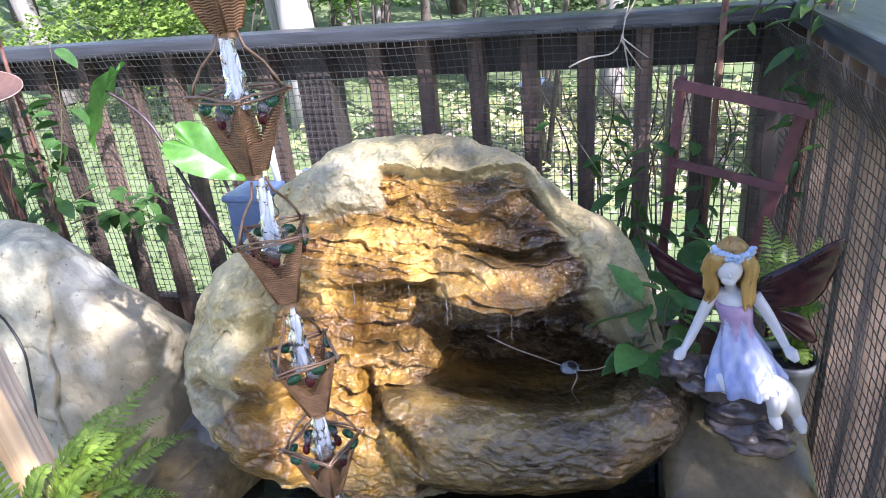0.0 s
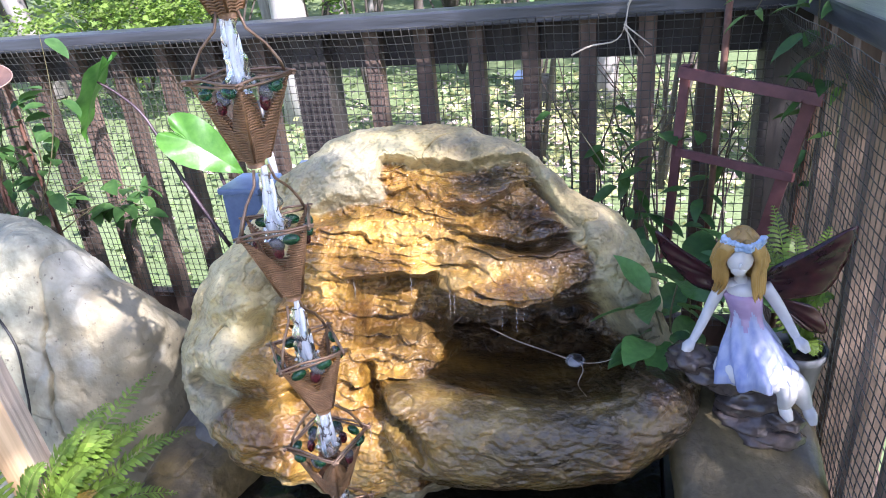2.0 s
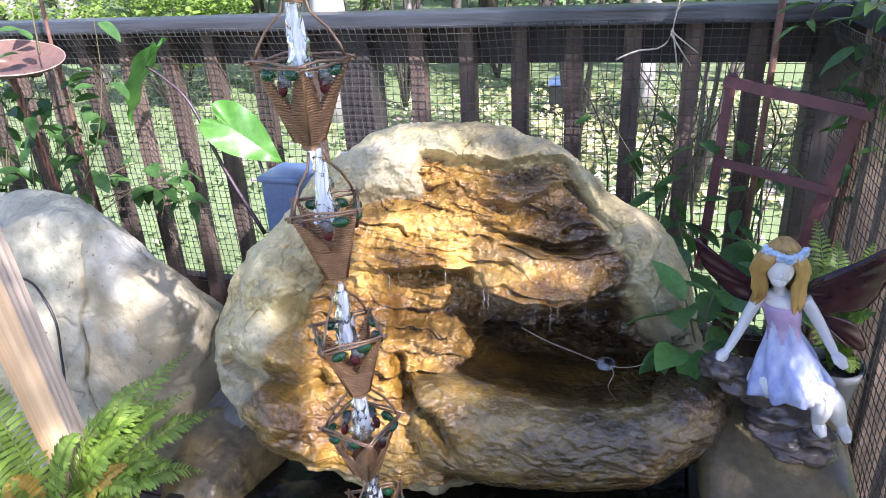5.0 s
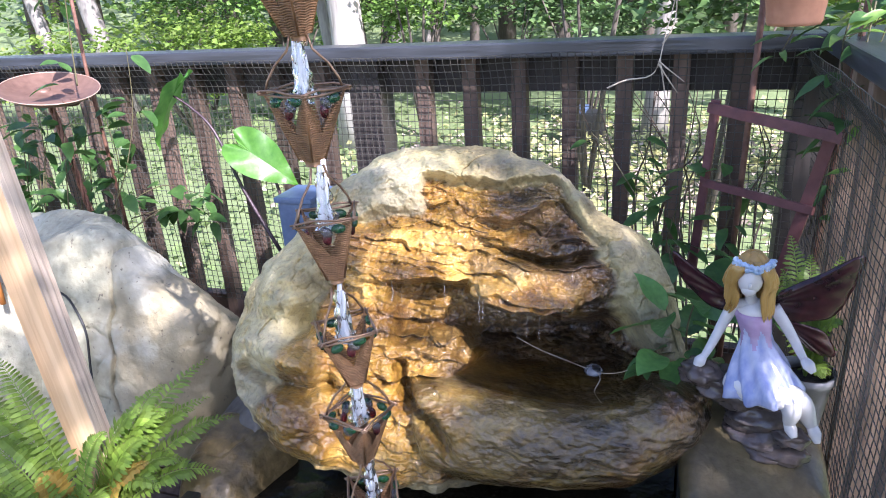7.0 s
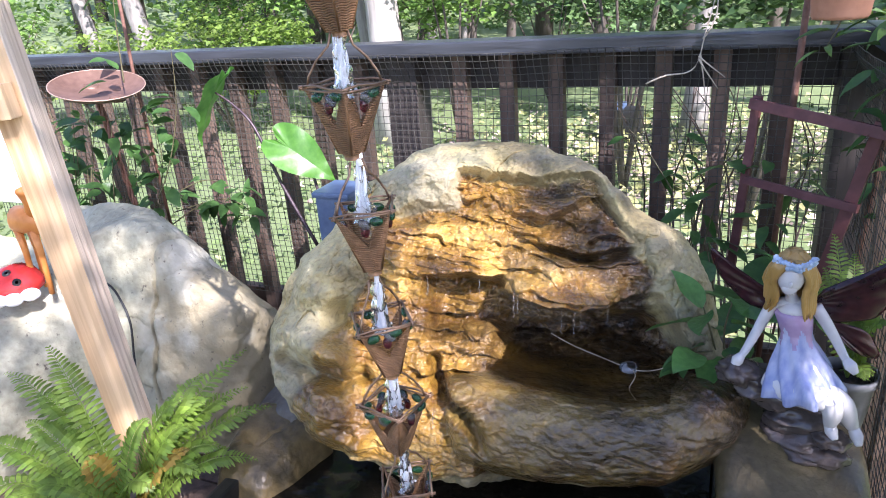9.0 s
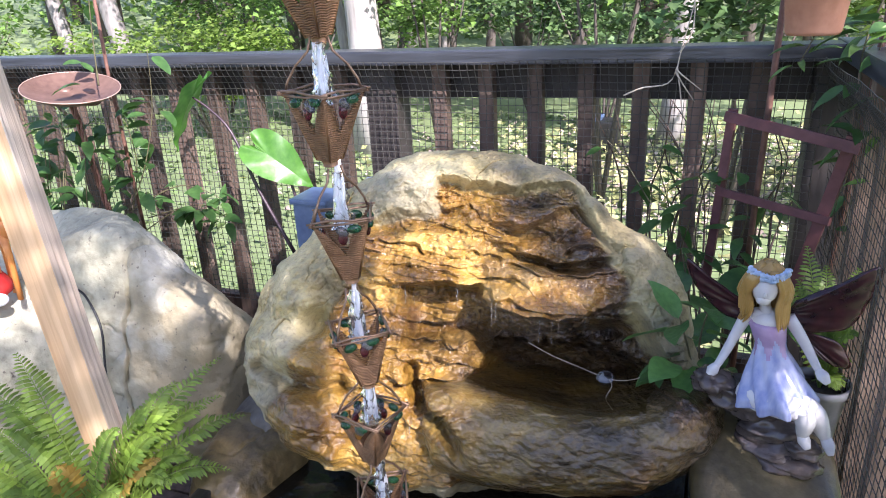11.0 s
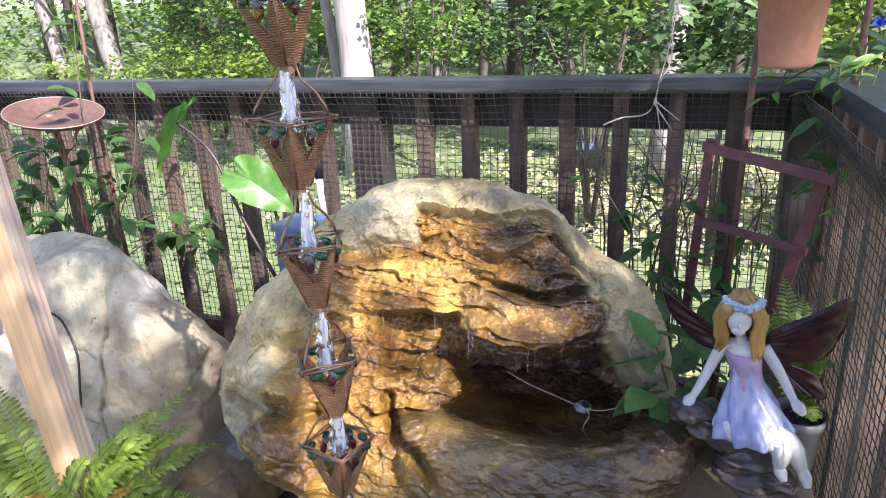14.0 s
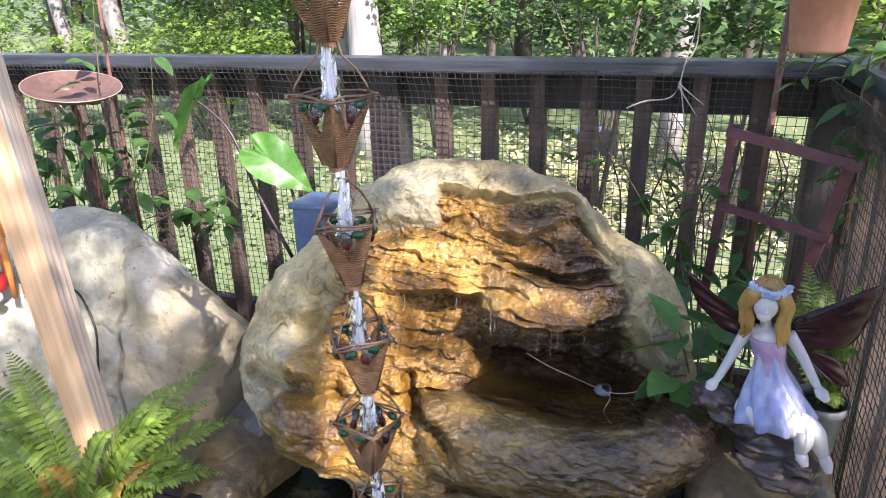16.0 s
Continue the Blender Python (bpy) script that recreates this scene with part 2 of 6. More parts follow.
M_WIRE = material("copper wire", (0.13, 0.08, 0.05), (0.34, 0.22, 0.14), 0.4, 20, 90, 0.2, metal=0.6)
M_LEAFDEEP = material("deep green leaf", (0.045, 0.12, 0.028), (0.11, 0.25, 0.06), 0.35, 12, 60, 0.3, vary=0.35, leafy=0.25)
M_LEAFLIGHT = material("pale green leaf", (0.08, 0.17, 0.03), (0.2, 0.33, 0.08), 0.4, 12, 60, 0.2, vary=0.25, leafy=0.35)
M_FERN = material("fern green", (0.105, 0.20, 0.022), (0.30, 0.42, 0.075), 0.42, 9, 60, 0.2, vary=-0.35, leafy=0.4)
M_FERNOLD = material("yellowed fern", (0.26, 0.16, 0.02), (0.42, 0.30, 0.06), 0.6, 9, 60, 0.2, vary=-0.3, leafy=0.3)
M_TARO = material("elephant ear green", (0.055, 0.19, 0.025), (0.14, 0.35, 0.055), 0.35, 6, 40, 0.2, leafy=0.45)
M_STEM = material("green brown stem", (0.07, 0.06, 0.03), (0.14, 0.13, 0.06), 0.6, 20, 80, 0.2)
M_DARKSTEM = material("dark purple stalk", (0.025, 0.015, 0.02), (0.06, 0.035, 0.045), 0.4, 20, 80, 0.2)
M_DRYTWIG = material("dry twig", (0.30, 0.25, 0.18), (0.55, 0.48, 0.38), 0.7, 30, 90, 0.3)
M_RUST = material("rusty iron", (0.10, 0.045, 0.03), (0.22, 0.11, 0.075), 0.7, 25, 90, 0.4)
M_DISH = material("weathered copper", (0.11, 0.06, 0.042), (0.21, 0.125, 0.09), 0.5, 9, 60, 0.15, metal=0.25)
M_DISHRIM = material("worn bright copper", (0.36, 0.24, 0.18), (0.52, 0.38, 0.30), 0.35, 20, 90, 0.1, metal=0.3)
M_GREYPOT = material("grey plastic", (0.16, 0.165, 0.17), (0.26, 0.265, 0.27), 0.45, 8, 60, 0.1)
M_SOIL = material("soil", (0.012, 0.009, 0.006), (0.05, 0.035, 0.025), 0.95, 30, 120, 1.0)
M_BLUE = material("blue plastic", (0.055, 0.095, 0.18), (0.11, 0.165, 0.28), 0.4, 8, 60, 0.1)
M_BLUEFLOWER = material("deep blue", (0.03, 0.06, 0.45), (0.08, 0.16, 0.7), 0.5, 20, 60, 0.1)
M_WHITEPLASTIC = material("white plastic", (0.68, 0.70, 0.74), (0.82, 0.83, 0.85), 0.35, 8, 60, 0.1)
M_RED = material("red enamel", (0.32, 0.02, 0.02), (0.45, 0.035, 0.03), 0.15, 8, 60, 0.05)
M_ORANGE = material("orange plastic", (0.55, 0.18, 0.03), (0.72, 0.30, 0.08), 0.4, 10, 60, 0.1)
M_SKIN = material("pale glaze", (0.58, 0.565, 0.56), (0.70, 0.69, 0.68), 0.16, 12, 60, 0.05)
M_DRESS = material("lavender glaze", (0.15, 0.21, 0.47), (0.60, 0.62, 0.74), 0.07, 16, 60, 0.1, stretch=(1, 1, 0.25))
M_BODICE = material("mauve glaze", (0.30, 0.20, 0.34), (0.46, 0.34, 0.50), 0.16, 14, 60, 0.08)
M_HAIR = material("golden hair glaze", (0.34, 0.19, 0.045), (0.56, 0.36, 0.12), 0.3, 20, 90, 0.3, stretch=(1, 1, 0.3))
M_WING = material("dark maroon glaze", (0.010, 0.005, 0.009), (0.05, 0.014, 0.017), 0.25, 12, 60, 0.2)
M_GLAZEROCK = material("dark glazed rock", (0.035, 0.027, 0.024), (0.15, 0.12, 0.105), 0.07, 16, 60, 0.4)
M_CROWN = material("pale blue flowers", (0.22, 0.36, 0.58), (0.62, 0.70, 0.80), 0.3, 40, 90, 0.2)


def glass_material(name, tint):
    m = bpy.data.materials.new(name)
    m.use_nodes = True
    b = m.node_tree.nodes["Principled BSDF"]
    b.inputs["Base Color"].default_value = (*tint, 1)
    b.inputs["Roughness"].default_value, b.inputs["IOR"].default_value = 0.06, 1.5
    b.inputs["Transmission Weight"].default_value = 0.65
    return m


M_BEADGREEN = glass_material("green glass", (0.02, 0.11, 0.045))
M_BEADRED = glass_material("dark red glass", (0.13, 0.02, 0.03))
M_BEADAMBER = glass_material("amber glass", (0.40, 0.20, 0.03))
M_JEWEL = glass_material("jewel glass", (0.45, 0.48, 0.52))
M_BEADCLEAR = glass_material("clear glass", (0.22, 0.22, 0.23))


# ---- building helpers ----
def part(name, bm, mat, parent=None, label="", smooth=False):
    me = bpy.data.meshes.new(name)
    bm.to_mesh(me)
    bm.free()
    if mat:
        me.materials.append(mat)
    if smooth:
        for p in me.polygons:
            p.use_smooth = True
    ob = new(name, me)
    if parent is not None:
        ob.parent = parent
    if label:
        tagged(ob, label)
    return ob


def mesh_part(name, verts, faces, mat, parent=None, label="", smooth=True):
    me = bpy.data.meshes.new(name)
    me.from_pydata(verts, [], faces)
    me.update()
    if mat:
        me.materials.append(mat)
    if smooth:
        me.polygons.foreach_set("use_smooth", [True] * len(me.polygons))
    ob = new(name, me)
    if parent is not None:
        ob.parent = parent
    if label:
        tagged(ob, label)
    return ob


def thing(name, label, category, group="", kind="", at=(0, 0, 0)):
    ob = new(name)
    ob.location = at
    ob.empty_display_size = 0.05
    return tagged(ob, label, category, group, kind)


def box_bm(lo, hi, bevel=0.003, bm=None):
    bm = bm or bmesh.new()
    r = bmesh.ops.create_cube(bm, size=1)
    for v in r["verts"]:
        for i in range(3):
            v.co[i] = (lo[i] + hi[i]) / 2 + v.co[i] * (hi[i] - lo[i])
    if bevel:
        es = list({e for v in r["verts"] for e in v.link_edges})
        bmesh.ops.bevel(bm, geom=es, offset=bevel, segments=2, affect="EDGES", profile=0.7)
    return bm


def tube(points, radii, sides=8, cap=True):
    """Verts and faces of a tube along points; radii a number or one per point."""
    pts = [Vector(p) for p in points]
    if not hasattr(radii, "__len__"):
        radii = [radii] * len(pts)
    vs, fs = [], []
    up = Vector((0.3, 0.2, 1)).normalized()
    for i, p in enumerate(pts):
        d = (pts[min(i + 1, len(pts) - 1)] - pts[max(i - 1, 0)]).normalized()
        a = d.cross(up)
        if a.length < 0.05:
            a = d.cross(Vector((1, 0, 0)))
        a.normalize()
        b = d.cross(a)
        for k in range(sides):
            g = 2 * math.pi * k / sides
            vs.append(p + (a * math.cos(g) + b * math.sin(g)) * radii[i])
    for i in range(len(pts) - 1):
        for k in range(sides):
            k2 = (k + 1) % sides
            fs.append((i * sides + k, i * sides + k2, (i + 1) * sides + k2, (i + 1) * sides + k))
    if cap:
        fs.append(tuple(range(sides - 1, -1, -1)))
        fs.append(tuple(range((len(pts) - 1) * sides, len(pts) * sides)))
    return vs, fs


def join(pieces):
    vs, fs = [], []
    for v, f in pieces:
        o = len(vs)
        vs.extend(v)
        fs.extend(tuple(i + o for i in q) for q in f)
    return vs, fs


def sm(a, b, x):
    t = min(1.0, max(0.0, (x - a) / (b - a)))
    return t * t * (3 - 2 * t)


# ---- ground, deck and woods ----
def ground():
    n = 90
    vs, fs = [], []
    for j in range(n + 1):
        for i in range(n + 1):
            x = -120 + 240 * i / n
            y = -60 + 260 * j / n
            s = abs(x / 120) ** 1.0
            x = math.copysign(120 * s ** 2.2, x)
            y = 4 + (y - 4) * (abs(y - 4) / 160) ** 0.9
            z = -0.6 + 0.05 * noise.noise(Vector((x, y, 0)) * 0.5) + 3.5 * sm(9, 40, y)
            vs.append((x, y, z))
    for j in range(n):
        for i in range(n):
            a = j * (n + 1) + i
            fs.append((a, a + 1, a + n + 2, a + n + 1))
    return tagged(mesh_part("ground", vs, fs, M_GRASS), "green lawn with fallen leaves sloping up to woods", "lawn", kind="structure")


ground()

deck = thing("deck", "weathered wooden deck floor under the water feature", "deck", kind="structure")
for i in range(26):
    y0 = -3.3 + i * 0.145
    if y0 > 0.1:
        break
    part("plank", box_bm((-2.4, y0, -0.03), (0.75, y0 + 0.139, 0.0), 0.003), M_DARKWOOD, deck)

# ---- railing ----
railing = thing("railing", "dark weathered wooden deck railing with square balusters", "railing")
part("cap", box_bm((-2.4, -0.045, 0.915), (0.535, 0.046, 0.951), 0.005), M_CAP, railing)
part("top_rail", box_bm((-2.4, 0.04, 0.823), (0.49, 0.078, 0.912), 0.003), M_FRAMEWOOD, railing)
part("bottom_rail", box_bm((-2.4, 0.04, 0.06), (0.49, 0.078, 0.149), 0.003), M_DARKWOOD, railing)
for x in (-0.549, 0.535, -2.1):
    part("post", box_bm((x - 0.0445, 0.0, -0.6), (x + 0.0445, 0.089, 0.914), 0.004), M_FRAMEWOOD, railing)
for x in [0.127 * i for i in range(-3, 4)] + [-0.685 - 0.142 * i for i in range(10)]:
    part("baluster", box_bm((x - 0.019, 0.001, 0.05), (x + 0.019, 0.039, 0.914), 0.002), M_DARKWOOD, railing)
side = thing("side_railing", "dark wooden deck railing with mesh running towards the house", "railing")
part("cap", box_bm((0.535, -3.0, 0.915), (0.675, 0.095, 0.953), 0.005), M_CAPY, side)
part("top_rail", box_bm((0.59, -3.0, 0.823), (0.628, -0.002, 0.912), 0.003), M_FRAMEWOOD, side)
part("bottom_rail", box_bm((0.59, -3.0, 0.06), (0.628, -0.002, 0.149), 0.003), M_DARKWOOD, side)
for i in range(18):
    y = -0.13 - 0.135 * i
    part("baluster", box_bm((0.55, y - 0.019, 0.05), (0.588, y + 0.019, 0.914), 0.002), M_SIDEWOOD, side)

# ---- netting ----
def net(name, origin, along, length, z_top, z_bottom, parent, push, w=0.0013):
    """Square plastic mesh of 19 mm cells with a slight sag, hung from the cap's edge."""
    cell = 0.019
    o, a = Vector(origin), Vector(along)
    nrm = Vector(push)
    nc, nr = int(length / cell), int((z_top - z_bottom) / cell)

    def at(i, j):
        p = Vector((i * 0.35, j * 0.35, 1.7 + o.x))
        q = noise.noise_vector(p * 0.16) * 0.010 + noise.noise_vector(p) * 0.0022
        lift = 0.040 * (1 - sm(0, 5, j))
        return o + a * (i * cell) + Vector((0, 0, z_top - j * cell)) + nrm * (lift + 0.004 + abs(q.x)) + a * q.y + Vector((0, 0, q.z * 0.6))

    vs, fs = [], []

    def strand(pts):
        b = len(vs)
        for p in pts:
            for k in range(3):
                g = 2.094 * k
                vs.append(p + nrm * (w * math.cos(g)) + (a + Vector((0, 0, 1))) * (w * math.sin(g) * 0.8))
        for k in range(len(pts) - 1):
            for e in range(3):
                e2 = (e + 1) % 3
                fs.append((b + k * 3 + e, b + k * 3 + e2, b + k * 3 + 3 + e2, b + k * 3 + 3 + e))

    for i in range(nc + 1):
        strand([at(i, j) for j in range(0, nr + 1)])
    for j in range(nr + 1):
        strand([at(i, j) for i in range(0, nc + 1)])
    return tagged(mesh_part(name, vs, fs, M_NET, parent, "dark green square plastic mesh"), kind="stuff")


net("netting", (-2.3, -0.004, 0), (1, 0, 0), 2.82, 0.925, 0.16, railing, (0, -1, 0))
net("netting", (0.546, -2.2, 0), (0, 1, 0), 2.19, 0.925, 0.1, side, (-1, 0, 0), 0.0009)

# ---- waterfall rock ----
RN = Vector((0.10025, -0.75188, 0.65163))
RU = Vector((0.99496, 0.07576, -0.06566))
RV = RN.cross(RU)
RC = Vector((-0.1, -0.45, 0.5)) + RN * 0.1
RD = Vector((0.27, -0.867, 0.419)).normalized()
# radius of the outline every 10 degrees, from the right, anticlockwise
OUT = (0.368, 0.351, 0.321, 0.283, 0.267, 0.261, 0.263, 0.262, 0.264, 0.274, 0.281, 0.294, 0.311, 0.331, 0.346, 0.359, 0.372, 0.386, 0.415, 0.474, 0.498, 0.508, 0.514, 0.500, 0.476, 0.448, 0.430, 0.420, 0.420, 0.428, 0.445, 0.465, 0.495, 0.500, 0.462, 0.39)
# the edge of the worn wet channel
WET = ((-0.135, 0.185), (-0.087, 0.184), (0.006, 0.192), (0.073, 0.203), (0.13, 0.195), (0.157, 0.168), (0.178, 0.142), (0.2, 0.114), (0.231, 0.086), (0.228, 0.058), (0.26, 0.029), (0.272, -0.019), (0.294, -0.047), (0.313, -0.086), (0.352, -0.126), (0.415, -0.151), (0.467, -0.194), (0.458, -0.296), (0.312, -0.367), (0.033, -0.419), (-0.174, -0.43), (-0.287, -0.426), (-0.39, -0.385), (-0.40, -0.33), (-0.375, -0.27), (-0.345, -0.20), (-0.325, -0.155), (-0.312, -0.1), (-0.30, -0.052), (-0.278, -0.002), (-0.308, 0.044), (-0.288, 0.09), (-0.211, 0.107), (-0.142, 0.129), (-0.139, 0.155))
# lines of the cascade from top to bottom: across, up, height; on the gold side and on the bowl's side
LEFT = (
    ((-0.301, 0.092, -0.015), (-0.204, 0.105, -0.022), (-0.150, 0.128, -0.020), (-0.118, 0.168, -0.03), (-0.028, 0.185, -0.03)),
    ((-0.298, 0.082, -0.012), (-0.202, 0.092, -0.018), (-0.111, 0.119, -0.012), (-0.021, 0.142, -0.01)),
    ((-0.29, 0.046, 0.02), (-0.173, 0.073, 0.014), (-0.081, 0.088, 0.014), (-0.012, 0.091, 0.01)),
    ((-0.271, -0.032, 0.042), (-0.211, -0.03, 0.038), (-0.151, -0.031, 0.034), (-0.084, -0.02, 0.032), (-0.039, -0.017, 0.03), (0.002, 0.002, 0.01)),
    ((-0.267, -0.049, 0.02), (-0.173, -0.039, 0.015), (-0.149, -0.042, -0.055), (-0.082, -0.031, -0.062), (-0.037, -0.028, -0.065), (0.005, -0.014, -0.06)),
    ((-0.245, -0.138, 0.015), (-0.151, -0.142, 0.005), (-0.13, -0.131, -0.075), (-0.035, -0.103, -0.085), (0.015, -0.075, -0.09)),
    ((-0.232, -0.192, 0.02), (-0.131, -0.183, 0.0), (-0.078, -0.169, -0.015), (-0.029, -0.135, -0.02), (0.023, -0.122, -0.06)),
    ((-0.214, -0.265, -0.005), (-0.107, -0.243, -0.02), (-0.046, -0.217, -0.02), (0.035, -0.194, -0.06)),
    ((-0.224, -0.409, -0.02), (-0.096, -0.396, -0.015), (-0.015, -0.381, -0.03), (0.063, -0.358, -0.06)),
)
RIGHT = (
    ((-0.134, 0.177, -0.03), (0.006, 0.188, -0.035), (0.13, 0.192, -0.02), (0.227, 0.103, -0.01)),
    ((-0.13, 0.16, -0.03), (0.009, 0.171, -0.03), (0.109, 0.183, -0.025), (0.227, 0.096, -0.01)),
    ((-0.126, 0.138, 0.0), (-0.018, 0.124, 0.012), (0.04, 0.116, 0.02), (0.082, 0.138, 0.018), (0.112, 0.164, 0.012), (0.151, 0.177, 0.0), (0.228, 0.092, -0.01)),
    ((-0.123, 0.123, -0.012), (-0.016, 0.11, -0.018), (0.043, 0.102, -0.022), (0.084, 0.123, -0.03), (0.114, 0.147, -0.032), (0.153, 0.163, -0.03), (0.229, 0.083, -0.015)),
    ((-0.01, 0.077, 0.0), (0.06, 0.059, 0.022), (0.126, 0.055, 0.03), (0.178, 0.066, 0.028), (0.223, 0.08, 0.0)),
    ((-0.008, 0.065, -0.012), (0.062, 0.047, -0.022), (0.128, 0.043, -0.026), (0.18, 0.054, -0.024), (0.225, 0.073, -0.01)),
    ((-0.02, 0.012, 0.02), (0.07, 0.008, 0.052), (0.134, 0.010, 0.058), (0.195, 0.024, 0.035), (0.244, 0.042, 0.0)),
    ((-0.023, -0.029, 0.02), (0.023, -0.053, 0.072), (0.078, -0.064, 0.095), (0.131, -0.063, 0.098), (0.181, -0.047, 0.080), (0.21, -0.026, 0.02), (0.253, -0.005, 0.0)),
    ((-0.021, -0.04, -0.07), (0.024, -0.064, -0.10), (0.08, -0.076, -0.11), (0.133, -0.075, -0.115), (0.183, -0.058, -0.10), (0.211, -0.041, -0.05), (0.255, -0.022, -0.03)),
    ((-0.01, -0.106, -0.09), (0.032, -0.113, -0.15), (0.086, -0.114, -0.17), (0.188, -0.101, -0.18), (0.266, -0.078, -0.17), (0.306, -0.092, -0.12)),
    ((-0.001, -0.158, -0.05), (0.044, -0.183, -0.12), (0.097, -0.19, -0.16), (0.198, -0.185, -0.17), (0.274, -0.168, -0.16), (0.339, -0.138, -0.1)),
)
# the rounded rim in front of the bowl, its inner edge, and the lines where the dry flanks begin
ROLL = ((-0.066, -0.254, 0.045), (0.028, -0.275, 0.065), (0.11, -0.278, 0.075), (0.208, -0.266, 0.08), (0.319, -0.236, 0.08), (0.408, -0.199, 0.055), (0.453, -0.183, 0.03))
ROLLTOP = ((-0.112, -0.217), (-0.049, -0.205), (0.026, -0.201), (0.1, -0.207), (0.161, -0.209), (0.258, -0.196), (0.331, -0.159), (0.441, -0.132))
FLANK = ((0.139, 0.213), (0.163, 0.173), (0.199, 0.123), (0.235, 0.087), (0.257, 0.028), (0.278, -0.023), (0.304, -0.072), (0.342, -0.117), (0.401, -0.148))
PILLAR = ((-0.301, 0.095), (-0.308, 0.044), (-0.275, -0.014), (-0.291, -0.075), (-0.291, -0.145), (-0.264, -0.251), (-0.211, -0.327), (-0.224, -0.409))
GROOVE = ((-0.445, -0.252), (-0.367, -0.267), (-0.294, -0.271), (-0.253, -0.25))
CREASE = ((-0.118, -0.20), (-0.102, -0.242), (-0.079, -0.269), (-0.037, -0.287), (-0.014, -0.313), (0.010, -0.358))
LIPLOW = ((-0.413, -0.318), (-0.366, -0.353), (-0.3, -0.378), (-0.227, -0.395))
PERM = np.random.default_rng(4).permutation(4096)
GRADS = np.random.default_rng(6).uniform(0, 2 * np.pi, 4096)


def smn(a, b, x):
    t = np.clip((x - a) / (b - a), 0, 1)
    return t * t * (3 - 2 * t)


def grad2(x, y, seed):
    """Smooth noise in the plane, about -1 to 1."""
    xi, yi = np.floor(x).astype(int), np.floor(y).astype(int)
    fx, fy = x - xi, y - yi

    def corner(i, j):
        g = GRADS[PERM[(PERM[(xi + i + 37 * seed) % 4096] + yi + j) % 4096]]
        return np.cos(g) * (fx - i) + np.sin(g) * (fy - j)

    sx, sy = fx * fx * fx * (fx * (fx * 6 - 15) + 10), fy * fy * fy * (fy * (fy * 6 - 15) + 10)
    a = corner(0, 0) * (1 - sx) + corner(1, 0) * sx
    b = corner(0, 1) * (1 - sx) + corner(1, 1) * sx
    return (a * (1 - sy) + b * sy) * 1.5


def fractal2(x, y, octaves, seed, gain=0.5):
    return sum(gain ** k * grad2(x * 2 ** k, y * 2 ** k, seed + k) for k in range(octaves))


def ridges(x, y, octaves, seed):
    """Sharp creases on a rolling surface, 0 at the creases to 1."""
    return sum(0.55 ** k * np.minimum(1, 2.2 * np.abs(grad2(x * 2 ** k, y * 2 ** k, seed + k))) for k in range(octaves)) / 1.8


def line(u, knots, k=1):
    a = np.array(knots)
    o = np.argsort(a[:, 0])
    return np.interp(u, a[o, 0], a[o, k])


def cascade(u, v, rows, wob):
    """The face that runs from line to line, each at its own height."""
    vs = [line(u, r, 1) + wob for r in rows]
    hs = [line(u, r, 2) for r in rows]
    h = hs[0].copy()
    for i in range(len(rows) - 1):
        h += (hs[i + 1] - hs[i]) * smn(vs[i], np.minimum(vs[i + 1], vs[i] - 0.004), v)
    return h


def courses(u, v, period, seed):
    """Broken courses of stone: each leans out downwards and is cut back sharply under its edge."""
    s = -v / period + 0.9 * fractal2(u * 5, v * 8, 3, seed) + 0.25 * grad2(u * 30, v * 30, seed + 3)
    k = np.floor(s)
    f = s - k
    power = smn(-0.5, 0.5, grad2(u * 8 + 3.3 * k, 0.7 * k, seed + 5))
    return power * (f * smn(1.0, 0.84, f) - 0.4)


def path_distance(u, v, pts, closed=False):
    p = np.array(pts)[:, :2]
    q = np.roll(p, -1, 0) if closed else p[1:]
    best, inside = np.full(u.shape, 9.0), np.zeros(u.shape, bool)
    for (ax, ay), (bx, by) in zip(p, q):
        k = np.clip(((u - ax) * (bx - ax) + (v - ay) * (by - ay)) / ((bx - ax) ** 2 + (by - ay) ** 2), 0, 1)
        best = np.minimum(best, np.hypot(u - ax - k * (bx - ax), v - ay - k * (by - ay)))
        if closed:
            inside ^= ((ay > v) != (by > v)) & (u < (bx - ax) * (v - ay) / (by - ay + 1e-9) + ax)
    return np.where(inside, best, -best) if closed else best


def spot(u, v, cu, cv, ru, rv, turn=0.0):
    c, s = math.cos(radians(turn)), math.sin(radians(turn))
    x, y = (u - cu) * c + (v - cv) * s, (v - cv) * c - (u - cu) * s
    return np.exp(-(x / ru) ** 2 - (y / rv) ** 2)


